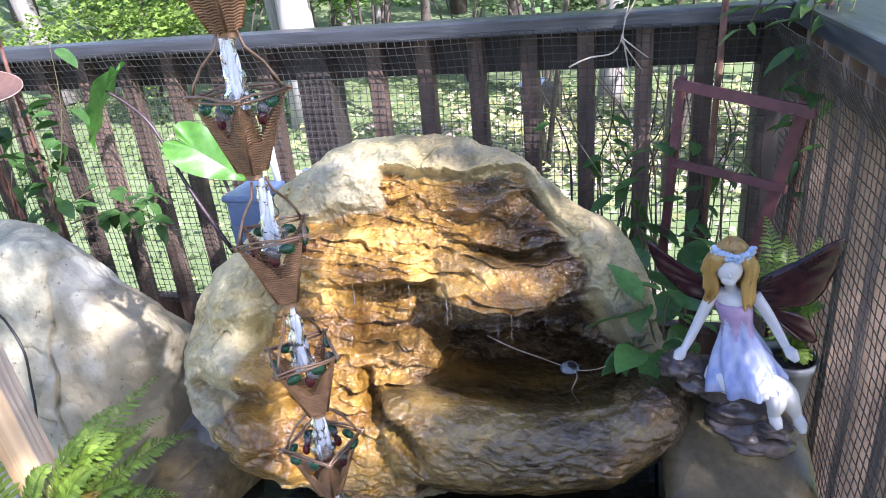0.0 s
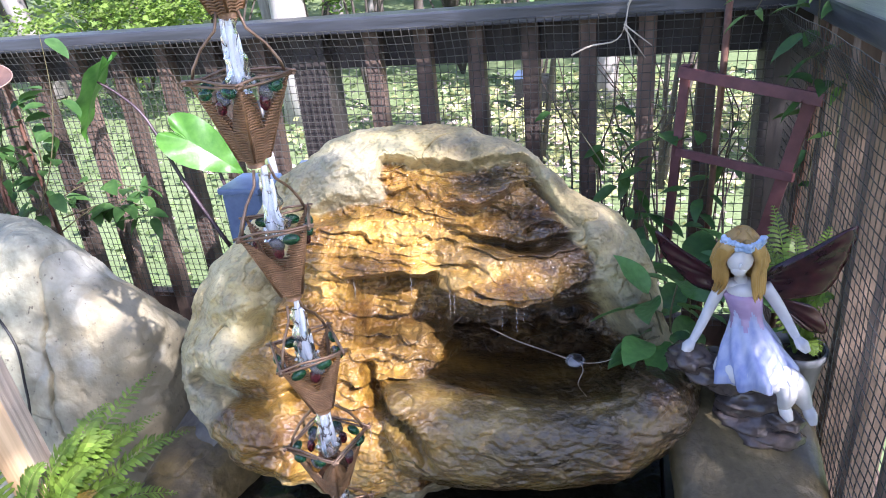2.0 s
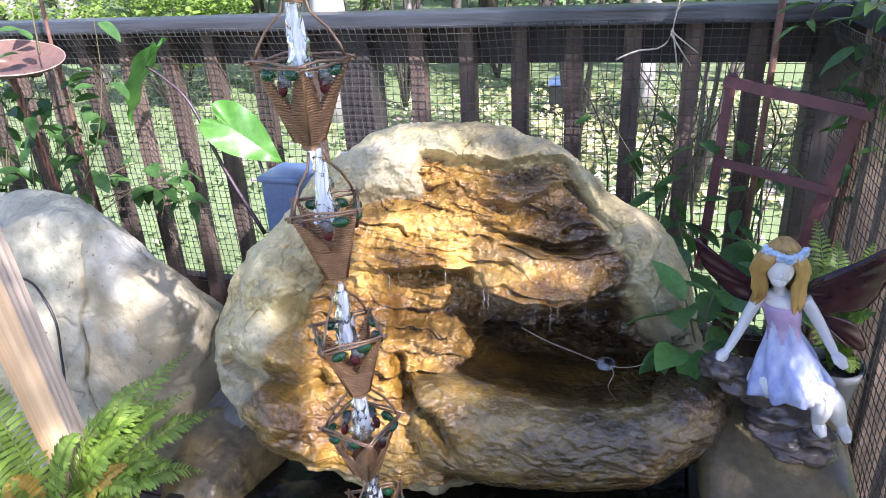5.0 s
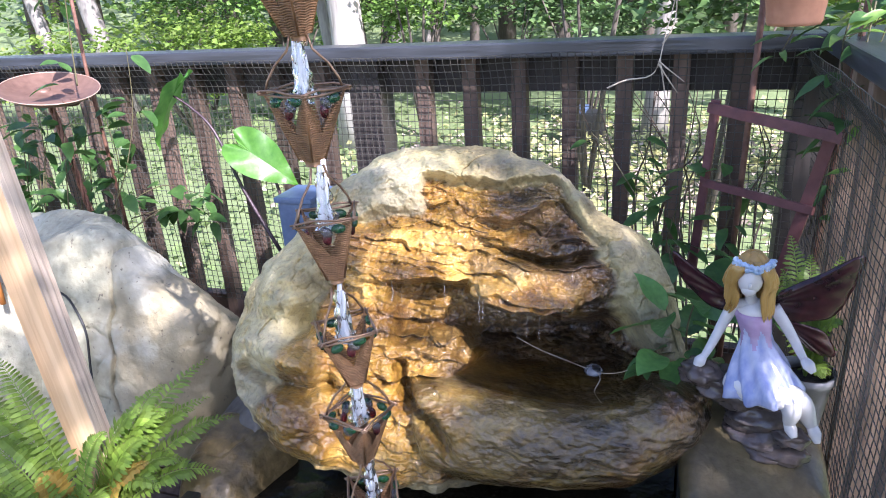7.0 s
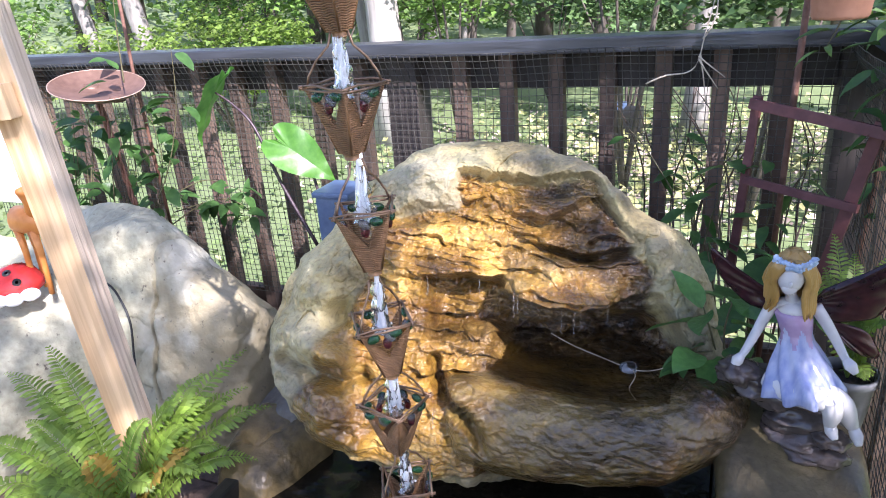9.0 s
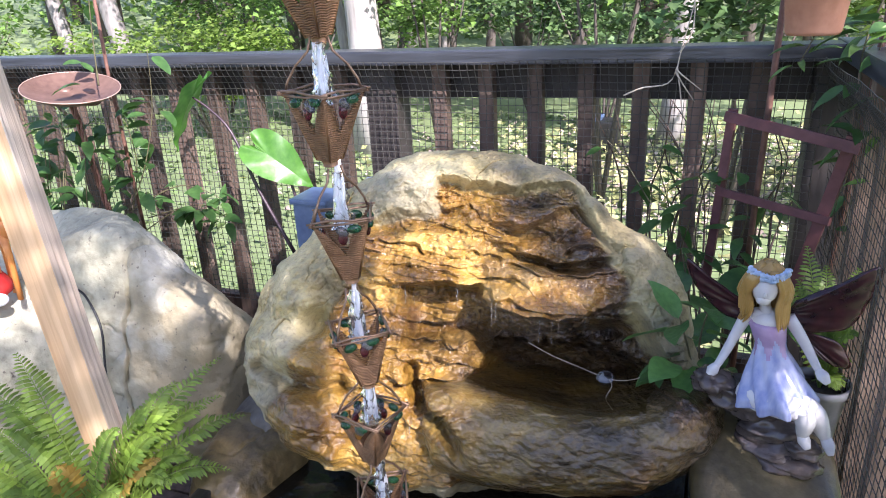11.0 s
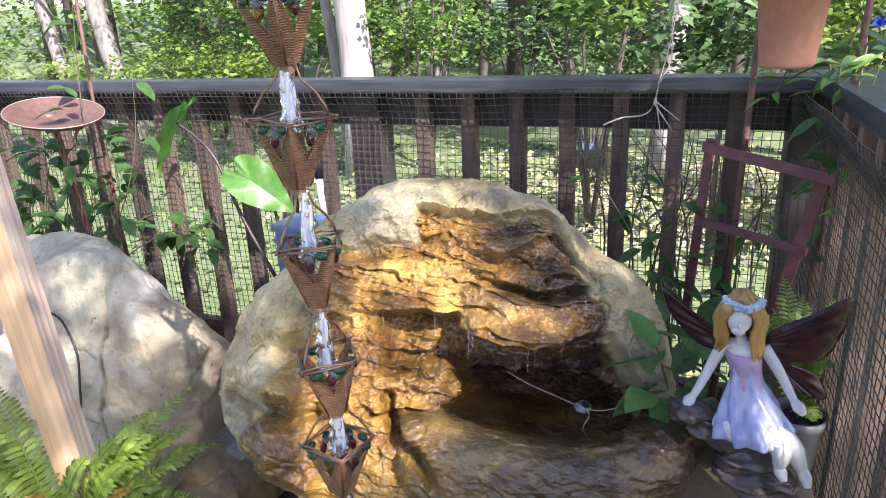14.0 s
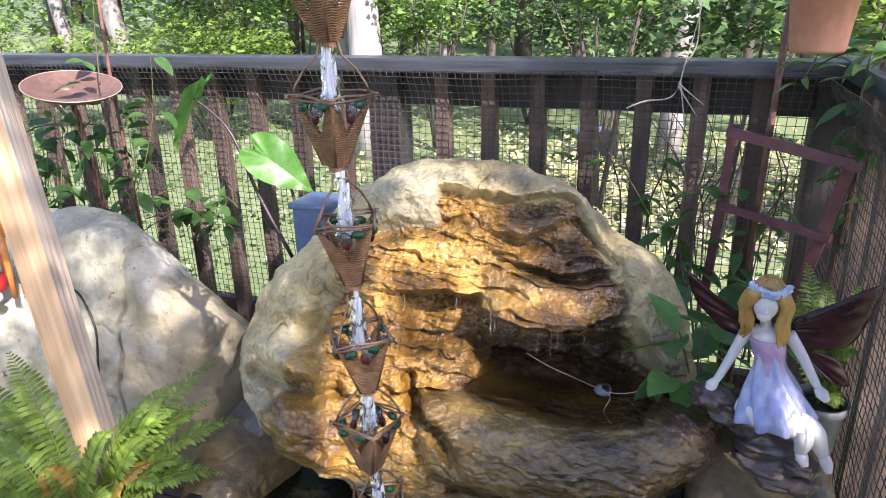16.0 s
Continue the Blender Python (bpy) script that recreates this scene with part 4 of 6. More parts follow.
def rain_chain():
    chain = thing("rain_chain", "copper rain chain of woven square cups with glass beads", "rain chain", at=CHAIN)
    weave, rim, handle, spout = cup_meshes()
    me_w, me_r, me_h, me_s = as_mesh("cup", weave, M_COPPER), as_mesh("rim", rim, M_WIRE), as_mesh("handle", handle, M_WIRE), as_mesh("spout", spout, M_COPPER)
    green, red, clear, amber = (bead_mesh("bead", m, (0.0085, 0.0045, 0.0056)) for m in (M_BEADGREEN, M_BEADRED, M_BEADCLEAR, M_BEADAMBER))
    random.seed(8)
    for k, (z, turn) in enumerate(((1.267, -10), (1.133, -14), (0.999, -16), (0.856, 25), (0.709, 36), (0.588, -12), (0.458, 26), (0.324, 0))):
        lean = 0.0425 * (0.764 - z)
        cup = link_part("cup", me_w, chain, pose(lean, 0, z, random.uniform(-4, 4), random.uniform(-4, 4), turn), "woven copper wire cup")
        link_part("rim", me_r, cup)
        link_part("spout", me_s, cup)
        link_part("handle", me_h, cup)
        link_part("handle", me_h, cup, pose(0, 0, 0, 0, 0, 180))
        for s in range(4):
            m = pose(0, 0, 0, 0, 0, 90 * s)
            link_part("bead", green, cup, m @ pose(0.0145 + 0.003 * math.sin(s * 3 + k), -0.032, -0.009 - 0.002 * math.cos(s + k * 2), 0, 12 * math.sin(s + k)), "green glass bead")
            if (s + k) % 3:
                link_part("bead", green, cup, m @ pose(-0.0145 + 0.002 * math.sin(s * 5 + k), -0.032, -0.011, 0, -14), "green glass bead")
            link_part("bead", (red, amber, red, red)[(s + k) % 4], cup, m @ pose(0, -0.027, -0.022, 0, 90), "dark red glass bead" if (s + k) % 4 != 1 else "amber glass bead")
            link_part("bead", clear, cup, m @ pose(random.uniform(-0.008, 0.008), -0.029, -0.014, 0, 40), "clear glass bead")
        if k:
            rows, r0 = [], 0.0105
            for i in range(19):
                f = i / 18
                rows.append((0.0014 * math.sin(i * 0.5 + k), 0.0012 * math.cos(i * 0.6 + k), 0.050 - 0.066 * f, r0 * (0.5 + 0.55 * f + 0.12 * math.sin(i * 1.3 + k))))
            v, f = blob(rows, 16, 0.7, k * 3.1)
            stream = link_part("falling_water", as_mesh("falling_water", (v, f), M_STREAM), chain, pose(lean, 0, z), "column of clear falling water")
            for s in range(4):
                g, top = 1.57 * s + k, (0.058, 0.05, 0.044, 0.036)[s]
                low, wide = random.uniform(-0.022, -0.008), (0.0062, 0.0036, 0.0028, 0.0024)[s]
                off = 0.0 if s == 0 else 0.0055
                pts = [((off + 0.002 * q / 15) * math.cos(g + 0.25 * math.sin(q * 0.4 + s)), (off + 0.002 * q / 15) * math.sin(g + 0.25 * math.sin(q * 0.4 + s)), top + (low - top) * q / 15) for q in range(16)]
                v, f = tube(pts, [0.0005 + wide * (0.45 + 0.65 * q / 15 + 0.10 * math.sin(q * 0.9 + s + k)) * (1 - sm(0.86, 1.0, q / 15)) for q in range(16)], 10)
                mesh_part("white_strand", v, f, M_SPRAY, stream, "white strand of falling water")
            for s in range(7):
                g = random.uniform(0, 6.28)
                drop = mesh_part("splash", *blob([(0, 0, -0.0022, 0.0006), (0, 0, 0, 0.0024), (0, 0, 0.0022, 0.0006)], 8), M_SPRAY, stream, "white splash drop")
                drop.location = (0.012 * math.cos(g), 0.012 * math.sin(g), random.uniform(-0.016, -0.004))
    return chain


rain_chain()


# ---- leaves, ferns and vines ----
def leaf(length, width, fold=0.25, droop=0.35, seg=7, heart=0.0):
    """A pointed oval leaf along +x, folded at the midrib and drooping to its tip."""
    vs, fs = [], []
    for i in range(seg + 1):
        f = i / seg
        w = width * 0.5 * (math.sin(math.pi * f ** (0.75 - 0.25 * heart)) ** 0.8 if 0 < f < 1 else 0.0) + 0.0004
        x, z = length * f * (1 - 0.1 * droop * f), -droop * length * f * f * 0.6
        back = -heart * 0.22 * length * math.exp(-(f / 0.12) ** 2)
        vs += [(x + back, w, z + fold * w + 0.03 * length * math.sin(f * 9)), (x, 0, z), (x + back, -w, z + fold * w)]
    for i in range(seg):
        a = 3 * i
        fs += [(a, a + 1, a + 4, a + 3), (a + 1, a + 2, a + 5, a + 4)]
    return vs, fs


def aim(at, direction, roll=0.0, scale=1.0):
    """A pose whose x axis points along direction and whose z axis stays upward, turned by roll degrees."""
    x = Vector(direction).normalized()
    y = Vector((0, 0, 1)).cross(x)
    if y.length < 1e-3:
        y = Vector((0, 1, 0))
    y.normalize()
    z = x.cross(y)
    m = Matrix((x, y, z)).transposed().to_4x4()
    return Matrix.Translation(at) @ m @ pose(0, 0, 0, roll) @ Matrix.Scale(scale, 4)


LEAF_A = as_mesh("leaf", leaf(0.062, 0.032), M_LEAF)
LEAF_B = as_mesh("leaf", leaf(0.075, 0.030, 0.3, 0.6), M_LEAF)
LEAF_BIG = as_mesh("leaf", leaf(0.125, 0.070, 0.2, 0.45, 9), M_LEAFDEEP)
LEAF_LIGHT = as_mesh("leaf", leaf(0.085, 0.022, 0.5, 0.5), M_LEAFLIGHT)


def curve_at(pts, f):
    k = f * (len(pts) - 1)
    i = min(int(k), len(pts) - 2)
    f = k - i
    p = [Vector(pts[min(max(i + j, 0), len(pts) - 1)]) for j in (-1, 0, 1, 2)]
    return p[1] + 0.5 * f * (p[2] - p[0] + f * (2 * p[0] - 5 * p[1] + 4 * p[2] - p[3] + f * (3 * (p[1] - p[2]) + p[3] - p[0])))


def vine(name, label, stems, seed, per_m=30, meshes=(), size=(0.6, 1.1), spread=0.03, stem_r=0.0022, bend=(0, -1, 0.2), category="vine", stem_mat=None):
    """Climbing stems with single leaves on short stalks."""
    random.seed(seed)
    plant = thing(name, label, category)
    for pts in stems:
        length = sum((Vector(b) - Vector(a)).length for a, b in zip(pts, pts[1:]))
        line = [curve_at(pts, i / 24) for i in range(25)]
        v, f = tube(line, [stem_r * (1 - 0.6 * i / 24) for i in range(25)], 6)
        mesh_part("stem", v, f, stem_mat or M_STEM, plant)
        for i in range(int(length * per_m)):
            p = curve_at(pts, random.uniform(0.02, 1))
            a = random.uniform(0, 2 * math.pi)
            d = Vector((math.cos(a), math.sin(a) * 0.8, random.uniform(-0.75, 0.35))) + Vector(bend) * random.uniform(0.2, 0.9)
            p = p + d.normalized() * random.uniform(0.003, spread)
            link_part("leaf", random.choice(meshes), plant, aim(p, d, random.uniform(-35, 35), random.uniform(*size)))
    return plant


def frond(base, tip, lift, pairs, length, mat, parent, seed, curl=0.0):
    """A fern frond: an arching rib with paired leaflets that shorten to both ends."""
    random.seed(seed)
    base, tip = Vector(base), Vector(tip)
    mid = base.lerp(tip, 0.5) + Vector((0, 0, lift))
    pt = lambda f: base * (1 - f) ** 2 + mid * 2 * f * (1 - f) + tip * f * f
    pieces = [tube([pt(i / 14) for i in range(15)], [0.0022 * (1 - 0.75 * i / 14) for i in range(15)], 5)]
    for i in range(pairs):
        f = 0.16 + 0.83 * i / (pairs - 1)
        p, d = pt(f), (pt(min(1, f + 0.02)) - pt(f - 0.02)).normalized()
        side = d.cross(Vector((0, 0, 1)))
        if side.length < 0.1:
            side = Vector((1, 0, 0))
        side.normalize()
        up = side.cross(d)
        ln = length * (0.35 + 0.65 * math.sin(math.pi * min(1, f * 0.98) ** 0.75) ** 0.45) * (1 - 0.7 * max(0, f - 0.72) / 0.28)
        for sgn in (-1, 1):
            out = (side * sgn + d * (0.16 + 0.4 * f) + up * random.uniform(-0.05, 0.3)).normalized()
            l_ = ln * random.uniform(0.85, 1.1)
            w = 0.098 * l_ + 0.0011
            w_dir = d
            sag = Vector((0, 0, -0.22 * l_))
            a0, a1, a2 = p, p + out * l_ * 0.5 + up * 0.002, p + out * l_ + sag
            b1, b2 = a0.lerp(a1, 0.35), a1.lerp(a2, 0.55) - sag * 0.25
            vs = [a0, b1 + w_dir * w * 0.95, b1 - w_dir * w * 0.7, a1 + w_dir * w * 0.85 + sag * 0.2, a1 - w_dir * w * 0.75 + sag * 0.2, b2 + w_dir * w * 0.8 + sag * 0.35, b2 - w_dir * w * 0.6 + sag * 0.35, a2 + w_dir * w * 0.25]
            pieces.append((vs, [(0, 1, 2), (2, 1, 3, 4), (4, 3, 5, 6), (6, 5, 7)]))
    v, f = join(pieces)
    return mesh_part("frond", v, f, mat, parent, smooth=False)


fern = thing("fern", "green sword fern with a few yellowed fronds", "fern")
FB = (-0.81, -0.92, 0.07)
FRONDS = (
    ((-1.15, -0.87, 0.36), 0.16), ((-0.985, -0.87, 0.45), 0.10), ((-0.70, -0.62, 0.345), 0.12), ((-0.625, -0.66, 0.235), 0.14), ((-1.26, -0.92, 0.16), 0.17),
    ((-0.60, -0.76, 0.17), 0.15), ((-0.69, -0.70, 0.27), 0.12), ((-1.08, -1.02, 0.30), 0.14), ((-0.66, -0.78, 0.20), 0.16), ((-0.71, -0.72, 0.29), 0.14), ((-0.70, -0.84, 0.235), 0.10),
    ((-1.17, -1.02, 0.12), 0.16), ((-0.73, -0.92, 0.19), 0.13), ((-0.95, -1.05, 0.22), 0.14), ((-1.02, -0.90, 0.35), 0.14), ((-0.78, -0.85, 0.30), 0.12), 
    ((-0.68, -1.00, 0.16), 0.12), ((-0.93, -1.10, 0.24), 0.12), ((-0.78, -1.08, 0.20), 0.12), ((-1.12, -1.10, 0.20), 0.14),
    ((-0.68, -0.66, 0.275), 0.13), ((-0.76, -0.70, 0.32), 0.13), ((-0.75, -0.78, 0.31), 0.13), ((-0.98, -0.96, 0.33), 0.12), ((-0.66, -0.86, 0.20), 0.15), ((-0.88, -0.93, 0.24), 0.06), ((-0.72, -0.80, 0.26), 0.15),
)
for k, (tip, lift) in enumerate(FRONDS):
    old = k in (10, 25)
    b = (FB[0] + 0.03 * math.cos(k * 2.4), FB[1] + 0.03 * math.sin(k * 2.4), FB[2])
    frond(b, tip, lift, 31, 0.043, M_FERNOLD if old else M_FERN, fern, 40 + k)
    if old:
        tagged(fern.children[-1], "yellowed fern frond")

# the fern and herbs in the pot behind the statue
pot = thing("plant_pot", "grey plastic plant pot behind the statue", "plant pot", at=(0.500, -0.515, 0.310))
v, f = blob([(0, 0, 0, 0.028), (0, 0, 0.02, 0.033), (0, 0, 0.105, 0.043), (0, 0, 0.107, 0.047), (0, 0, 0.122, 0.048), (0, 0, 0.122, 0.043), (0, 0, 0.10, 0.041)], 32)
mesh_part("pot_body", v, f, M_GREYPOT, pot)
v, f = blob([(0, 0, 0.098, 0.0395), (0, 0, 0.106, 0.036)], 24, 0.2)
mesh_part("soil", v, f, M_SOIL, pot, "dark potting soil")
mesh_part("stand", *blob([(0, 0, -0.31, 0.04), (0, 0, -0.295, 0.038), (0, 0, -0.002, 0.03)], 20), M_BLACK, pot, "black support under the pot")
potfern = thing("potted_fern", "small bright green fern growing in the grey pot", "fern")
for k, (tip, lift) in enumerate((((0.41, -0.42, 0.60), 0.05), ((0.47, -0.36, 0.62), 0.05), ((0.535, -0.44, 0.57), 0.07), ((0.54, -0.52, 0.53), 0.07), ((0.50, -0.40, 0.60), 0.05), ((0.53, -0.38, 0.52), 0.08), ((0.535, -0.50, 0.47), 0.06), ((0.45, -0.45, 0.59), 0.04), ((0.54, -0.45, 0.62), 0.04), ((0.52, -0.55, 0.44), 0.05))):
    frond((0.500, -0.51, 0.415), tip, lift, 24, 0.026, M_FERN, potfern, 80 + k)

# ---- vines ----
vine("rail_vine", "dark green leafy vine climbing a copper stake", [
    [(-1.40, -0.30, 0.42), (-1.34, -0.31, 0.62), (-1.30, -0.30, 0.80)], [(-1.38, -0.26, 0.40), (-1.24, -0.22, 0.60), (-1.16, -0.2, 0.80), (-1.13, -0.2, 0.98)],
    [(-1.22, -0.30, 0.90), (-1.21, -0.29, 1.05), (-1.19, -0.28, 1.22)], [(-1.45, -0.32, 0.45), (-1.46, -0.28, 0.62), (-1.42, -0.25, 0.78)], [(-1.36, -0.16, 0.50), (-1.18, -0.12, 0.58), (-1.05, -0.10, 0.54)],
    [(-1.30, -0.15, 0.48), (-1.12, -0.11, 0.52), (-1.02, -0.10, 0.46)],
    [(-1.54, -0.26, 0.45), (-1.50, -0.25, 0.65), (-1.48, -0.24, 0.80)], [(-1.42, -0.2, 0.45), (-1.38, -0.18, 0.65), (-1.40, -0.18, 0.82)], [(-1.31, -0.2, 0.5), (-1.27, -0.18, 0.66), (-1.28, -0.18, 0.80)], [(-1.62, -0.22, 0.5), (-1.60, -0.2, 0.7), (-1.55, -0.2, 0.85)]], 11, 30, (LEAF_A, LEAF_B), (0.7, 1.2), 0.05)
vine("stake_vine", "dense dark leafy vine behind the bird dish", [
    [(-1.72, -0.20, 0.45), (-1.68, -0.18, 0.62), (-1.70, -0.17, 0.82)], [(-1.62, -0.24, 0.45), (-1.58, -0.22, 0.62), (-1.56, -0.2, 0.84)], [(-1.52, -0.28, 0.45), (-1.46, -0.26, 0.66), (-1.44, -0.25, 0.82)],
    [(-1.42, -0.24, 0.45), (-1.36, -0.22, 0.66), (-1.30, -0.2, 0.84)], [(-1.30, -0.2, 0.44), (-1.16, -0.14, 0.52), (-1.06, -0.12, 0.48)]], 13, 44, (LEAF_A, LEAF_B), (0.8, 1.3), 0.05)
vine("trellis_vine", "leafy green vine winding through the trellis", [
    [(0.20, -0.10, 0.35), (0.22, -0.08, 0.55), (0.17, -0.07, 0.72), (0.14, -0.06, 0.80)], [(0.30, -0.10, 0.40), (0.27, -0.09, 0.60), (0.30, -0.08, 0.72)],
    [(0.55, -0.22, 0.60), (0.565, -0.2, 0.75), (0.55, -0.22, 0.88), (0.57, -0.2, 1.0)], [(0.40, -0.1, 0.42), (0.42, -0.1, 0.62), (0.47, -0.12, 0.74)],
    [(0.17, -0.08, 0.60), (0.10, -0.06, 0.70), (0.06, -0.05, 0.74)]], 17, 20, (LEAF_A, LEAF_B), (0.6, 1.15), 0.03)
vine("corner_vine", "narrow-leaved pale green vine at the railing corner", [
    [(0.57, -0.30, 0.70), (0.575, -0.27, 0.90), (0.60, -0.25, 1.02)], [(0.47, -0.2, 1.05), (0.45, -0.22, 0.98), (0.43, -0.22, 0.93)], [(0.60, -0.2, 0.99), (0.55, -0.22, 0.965), (0.52, -0.24, 0.96)]], 23, 40, (LEAF_LIGHT,), (0.5, 0.9), 0.012)
vine("hanging_vine", "green vine hanging down the railing corner post", [
    [(0.56, -0.20, 1.06), (0.535, -0.21, 0.95), (0.545, -0.22, 0.82), (0.53, -0.23, 0.68), (0.52, -0.23, 0.58)], [(0.57, -0.24, 1.02), (0.56, -0.26, 0.92), (0.55, -0.25, 0.80)],
    [(0.36, -0.11, 0.50), (0.38, -0.13, 0.60), (0.36, -0.12, 0.70)], [(0.24, -0.10, 0.44), (0.26, -0.10, 0.56), (0.29, -0.10, 0.63)]], 71, 30, (LEAF_A, LEAF_B), (0.65, 1.15), 0.03)
vine("broadleaf_plant", "low plant with broad deep green leaves beside the rock", [
    [(0.31, -0.44, 0.30), (0.285, -0.52, 0.45), (0.262, -0.55, 0.54)], [(0.32, -0.44, 0.30), (0.30, -0.50, 0.46), (0.31, -0.50, 0.54)], [(0.285, -0.52, 0.44), (0.255, -0.57, 0.46)]], 29, 44, (LEAF_BIG,), (0.5, 0.8), 0.02, 0.003, (-0.2, -0.9, 0.5), "plant")
vine("shade_plant", "dark leafy plant filling the corner behind the statue", [
    [(0.30, -0.25, 0.20), (0.28, -0.27, 0.42), (0.25, -0.26, 0.56)], [(0.36, -0.25, 0.20), (0.35, -0.3, 0.38), (0.33, -0.34, 0.47)], [(0.44, -0.25, 0.2), (0.45, -0.3, 0.42), (0.44, -0.28, 0.55)], [(0.2, -0.15, 0.2), (0.2, -0.14, 0.4), (0.23, -0.13, 0.5)]], 31, 34, (LEAF_BIG,), (0.6, 0.95), 0.05, 0.003, (-0.1, -0.7, 0.3), "plant")
vine("top_vine", "broad green leaves trailing over the railing corner", [
    [(0.34, 0.10, 1.30), (0.36, 0.06, 1.12), (0.33, 0.05, 1.0)], [(0.46, 0.1, 1.35), (0.47, 0.06, 1.15), (0.46, 0.03, 1.02)], [(0.25, 0.15, 1.35), (0.22, 0.12, 1.2), (0.24, 0.1, 1.08)], [(0.62, 0.0, 1.35), (0.6, -0.02, 1.15), (0.58, -0.03, 1.0)]], 37, 18, (LEAF_LIGHT,), (0.45, 0.8), 0.05, 0.002, (0, -0.7, -0.4))

# climbing twig, dry
twig = thing("dry_vine", "dry bare tendrils caught on the railing cap", "vine")
for pts in (((0.10, -0.10, 0.852), (0.14, -0.09, 0.868), (0.185, -0.075, 0.872), (0.205, -0.07, 0.895), (0.215, -0.06, 0.95), (0.235, -0.05, 1.05), (0.25, -0.04, 1.2)), ((0.205, -0.07, 0.90), (0.225, -0.07, 0.87), (0.25, -0.07, 0.835)), ((0.205, -0.068, 0.905), (0.23, -0.07, 0.885), (0.262, -0.07, 0.86)), ((0.208, -0.066, 0.91), (0.218, -0.07, 0.86), (0.226, -0.07, 0.81)), ((0.212, -0.06, 0.94), (0.235, -0.06, 0.99), (0.232, -0.05, 1.08))):
    v, f = tube([curve_at(pts, i / 16) for i in range(17)], [0.0022 - 0.0012 * i / 16 for i in range(17)], 6)
    mesh_part("tendril", v, f, M_DRYTWIG, twig)
bare = thing("bare_shrub", "dark bare shrub stems behind the railing", "shrub")
random.seed(61)
for i in range(16):
    x = random.uniform(0.05, 0.55)
    pts = [(x + random.uniform(-0.1, 0.1), 0.2, 0.1), (x, 0.22 + random.uniform(0, 0.2), 0.45), (x + random.uniform(-0.12, 0.12), 0.22, 0.65), (x + random.uniform(-0.2, 0.2), 0.25, 0.85)]
    v, f = tube([curve_at(pts, k / 12) for k in range(13)], [0.004 - 0.003 * k / 12 for k in range(13)], 6)
    mesh_part("stem", v, f, M_DARKWOOD, bare)

# elephant ears
taro = thing("elephant_ear", "two bright green elephant ear leaves on dark stalks", "plant")


def taro_leaf(at, direction, roll, scale, label):
    edge = [(-0.24, 0.0), (-0.36, 0.05), (-0.46, 0.15), (-0.40, 0.30), (-0.08, 0.41), (0.30, 0.37), (0.62, 0.22), (0.86, 0.08), (1.0, 0.0)]
    n, m = 28, 6
    vs, fs = [], []
    for s in (1, -1):
        o = len(vs)
        for i in range(n + 1):
            k = i / n
            e = curve_at([(x, y * s, 0) for x, y in edge], k)
            mid = Vector((max(0.0, (k - 0.3) / 0.7) ** 1.1, 0, 0))
            for j in range(m + 1):
                p = mid.lerp(e, j / m)
                p.z = 0.12 * abs(p.y) - 0.18 * p.x ** 2 + 0.030 * math.sin(k * 31) * (j / m) ** 2 - 0.02 * math.exp(-(math.sin(k * 24) / 0.25) ** 2) * (j / m) * (1 - j / m)
                vs.append(p * 0.215)
        for i in range(n):
            for j in range(m):
                q = o + i * (m + 1) + j
                fs.append((q, q + 1, q + m + 2, q + m + 1) if s > 0 else (q + m + 1, q + m + 2, q + 1, q))
    ob = mesh_part("leaf_blade", vs, fs, M_TARO, taro, label)
    ob.matrix_basis = aim(at, direction, roll, scale)


taro_leaf((-0.855, -0.12, 0.688), (0.12, 0.02, -0.088), 58, 0.72, "broad heart-shaped green leaf")
taro_leaf((-1.078, -0.12, 0.845), (-0.10, -0.02, -0.135), -3, 0.80, "folded green leaf hanging edge-on")
for pts in (((-0.80, -0.13, 0.40), (-0.90, -0.12, 0.58), (-0.97, -0.11, 0.74), (-1.03, -0.11, 0.805), (-1.078, -0.12, 0.843)), ((-0.79, -0.10, 0.40), (-0.80, -0.09, 0.55), (-0.83, -0.085, 0.64), (-0.855, -0.11, 0.685))):
    v, f = tube([curve_at(pts, i / 16) for i in range(17)], [0.006 - 0.0032 * i / 16 for i in range(17)], 8)
    mesh_part("stalk", v, f, M_DARKSTEM, taro, "dark purple stalk")

# copper dish on a twisted stake
dish = thing("dish_stake", "copper bird dish on a twisted rusty stake", "bird dish", at=(-1.331, -0.30, 0.0))
v, f = blob([(0, 0, 0.0, 0.02), (0, 0, 0.004, 0.058), (0, 0, 0.014, 0.092), (0, 0, 0.026, 0.109), (0, 0, 0.029, 0.112), (0, 0, 0.028, 0.108), (0, 0, 0.017, 0.090), (0, 0, 0.009, 0.058), (0, 0, 0.006, 0.002)], 48)
ob = mesh_part("dish", v, f, M_DISH, dish, "shallow copper-coloured dish")
ob.matrix_basis = (pose(0.01, 0, 0.866, 7, 13) @ Matrix.Scale(1.08, 4))
for x, y in ((-0.045, 0.02), (0.01, 0.05), (0.06, 0.0)):
    v, f = blob([(0, 0, -0.006, 0.020), (0, 0, 0.001, 0.018), (0, 0, 0.003, 0.014), (0, 0, 0.004, 0.008), (0, 0, 0.0042, 0.001)], 20)
    q = mesh_part("dimple", v, f, M_DISH, dish)
    q.matrix_basis = (pose(0.01, 0, 0.866, 7, 13) @ Matrix.Scale(1.08, 4)) @ pose(x, y, 0.009)
for s in (0, 2.1, 4.2):
    v, f = tube([(0.0055 * math.cos(s + z * 40), 0.0055 * math.sin(s + z * 40) + 0.10 * (1 - z / 0.87), z) for z in [i * 0.012 for i in range(72)]], 0.004, 6)
    mesh_part("stake", v, f, M_RUST, dish, "twisted rusty iron rod")
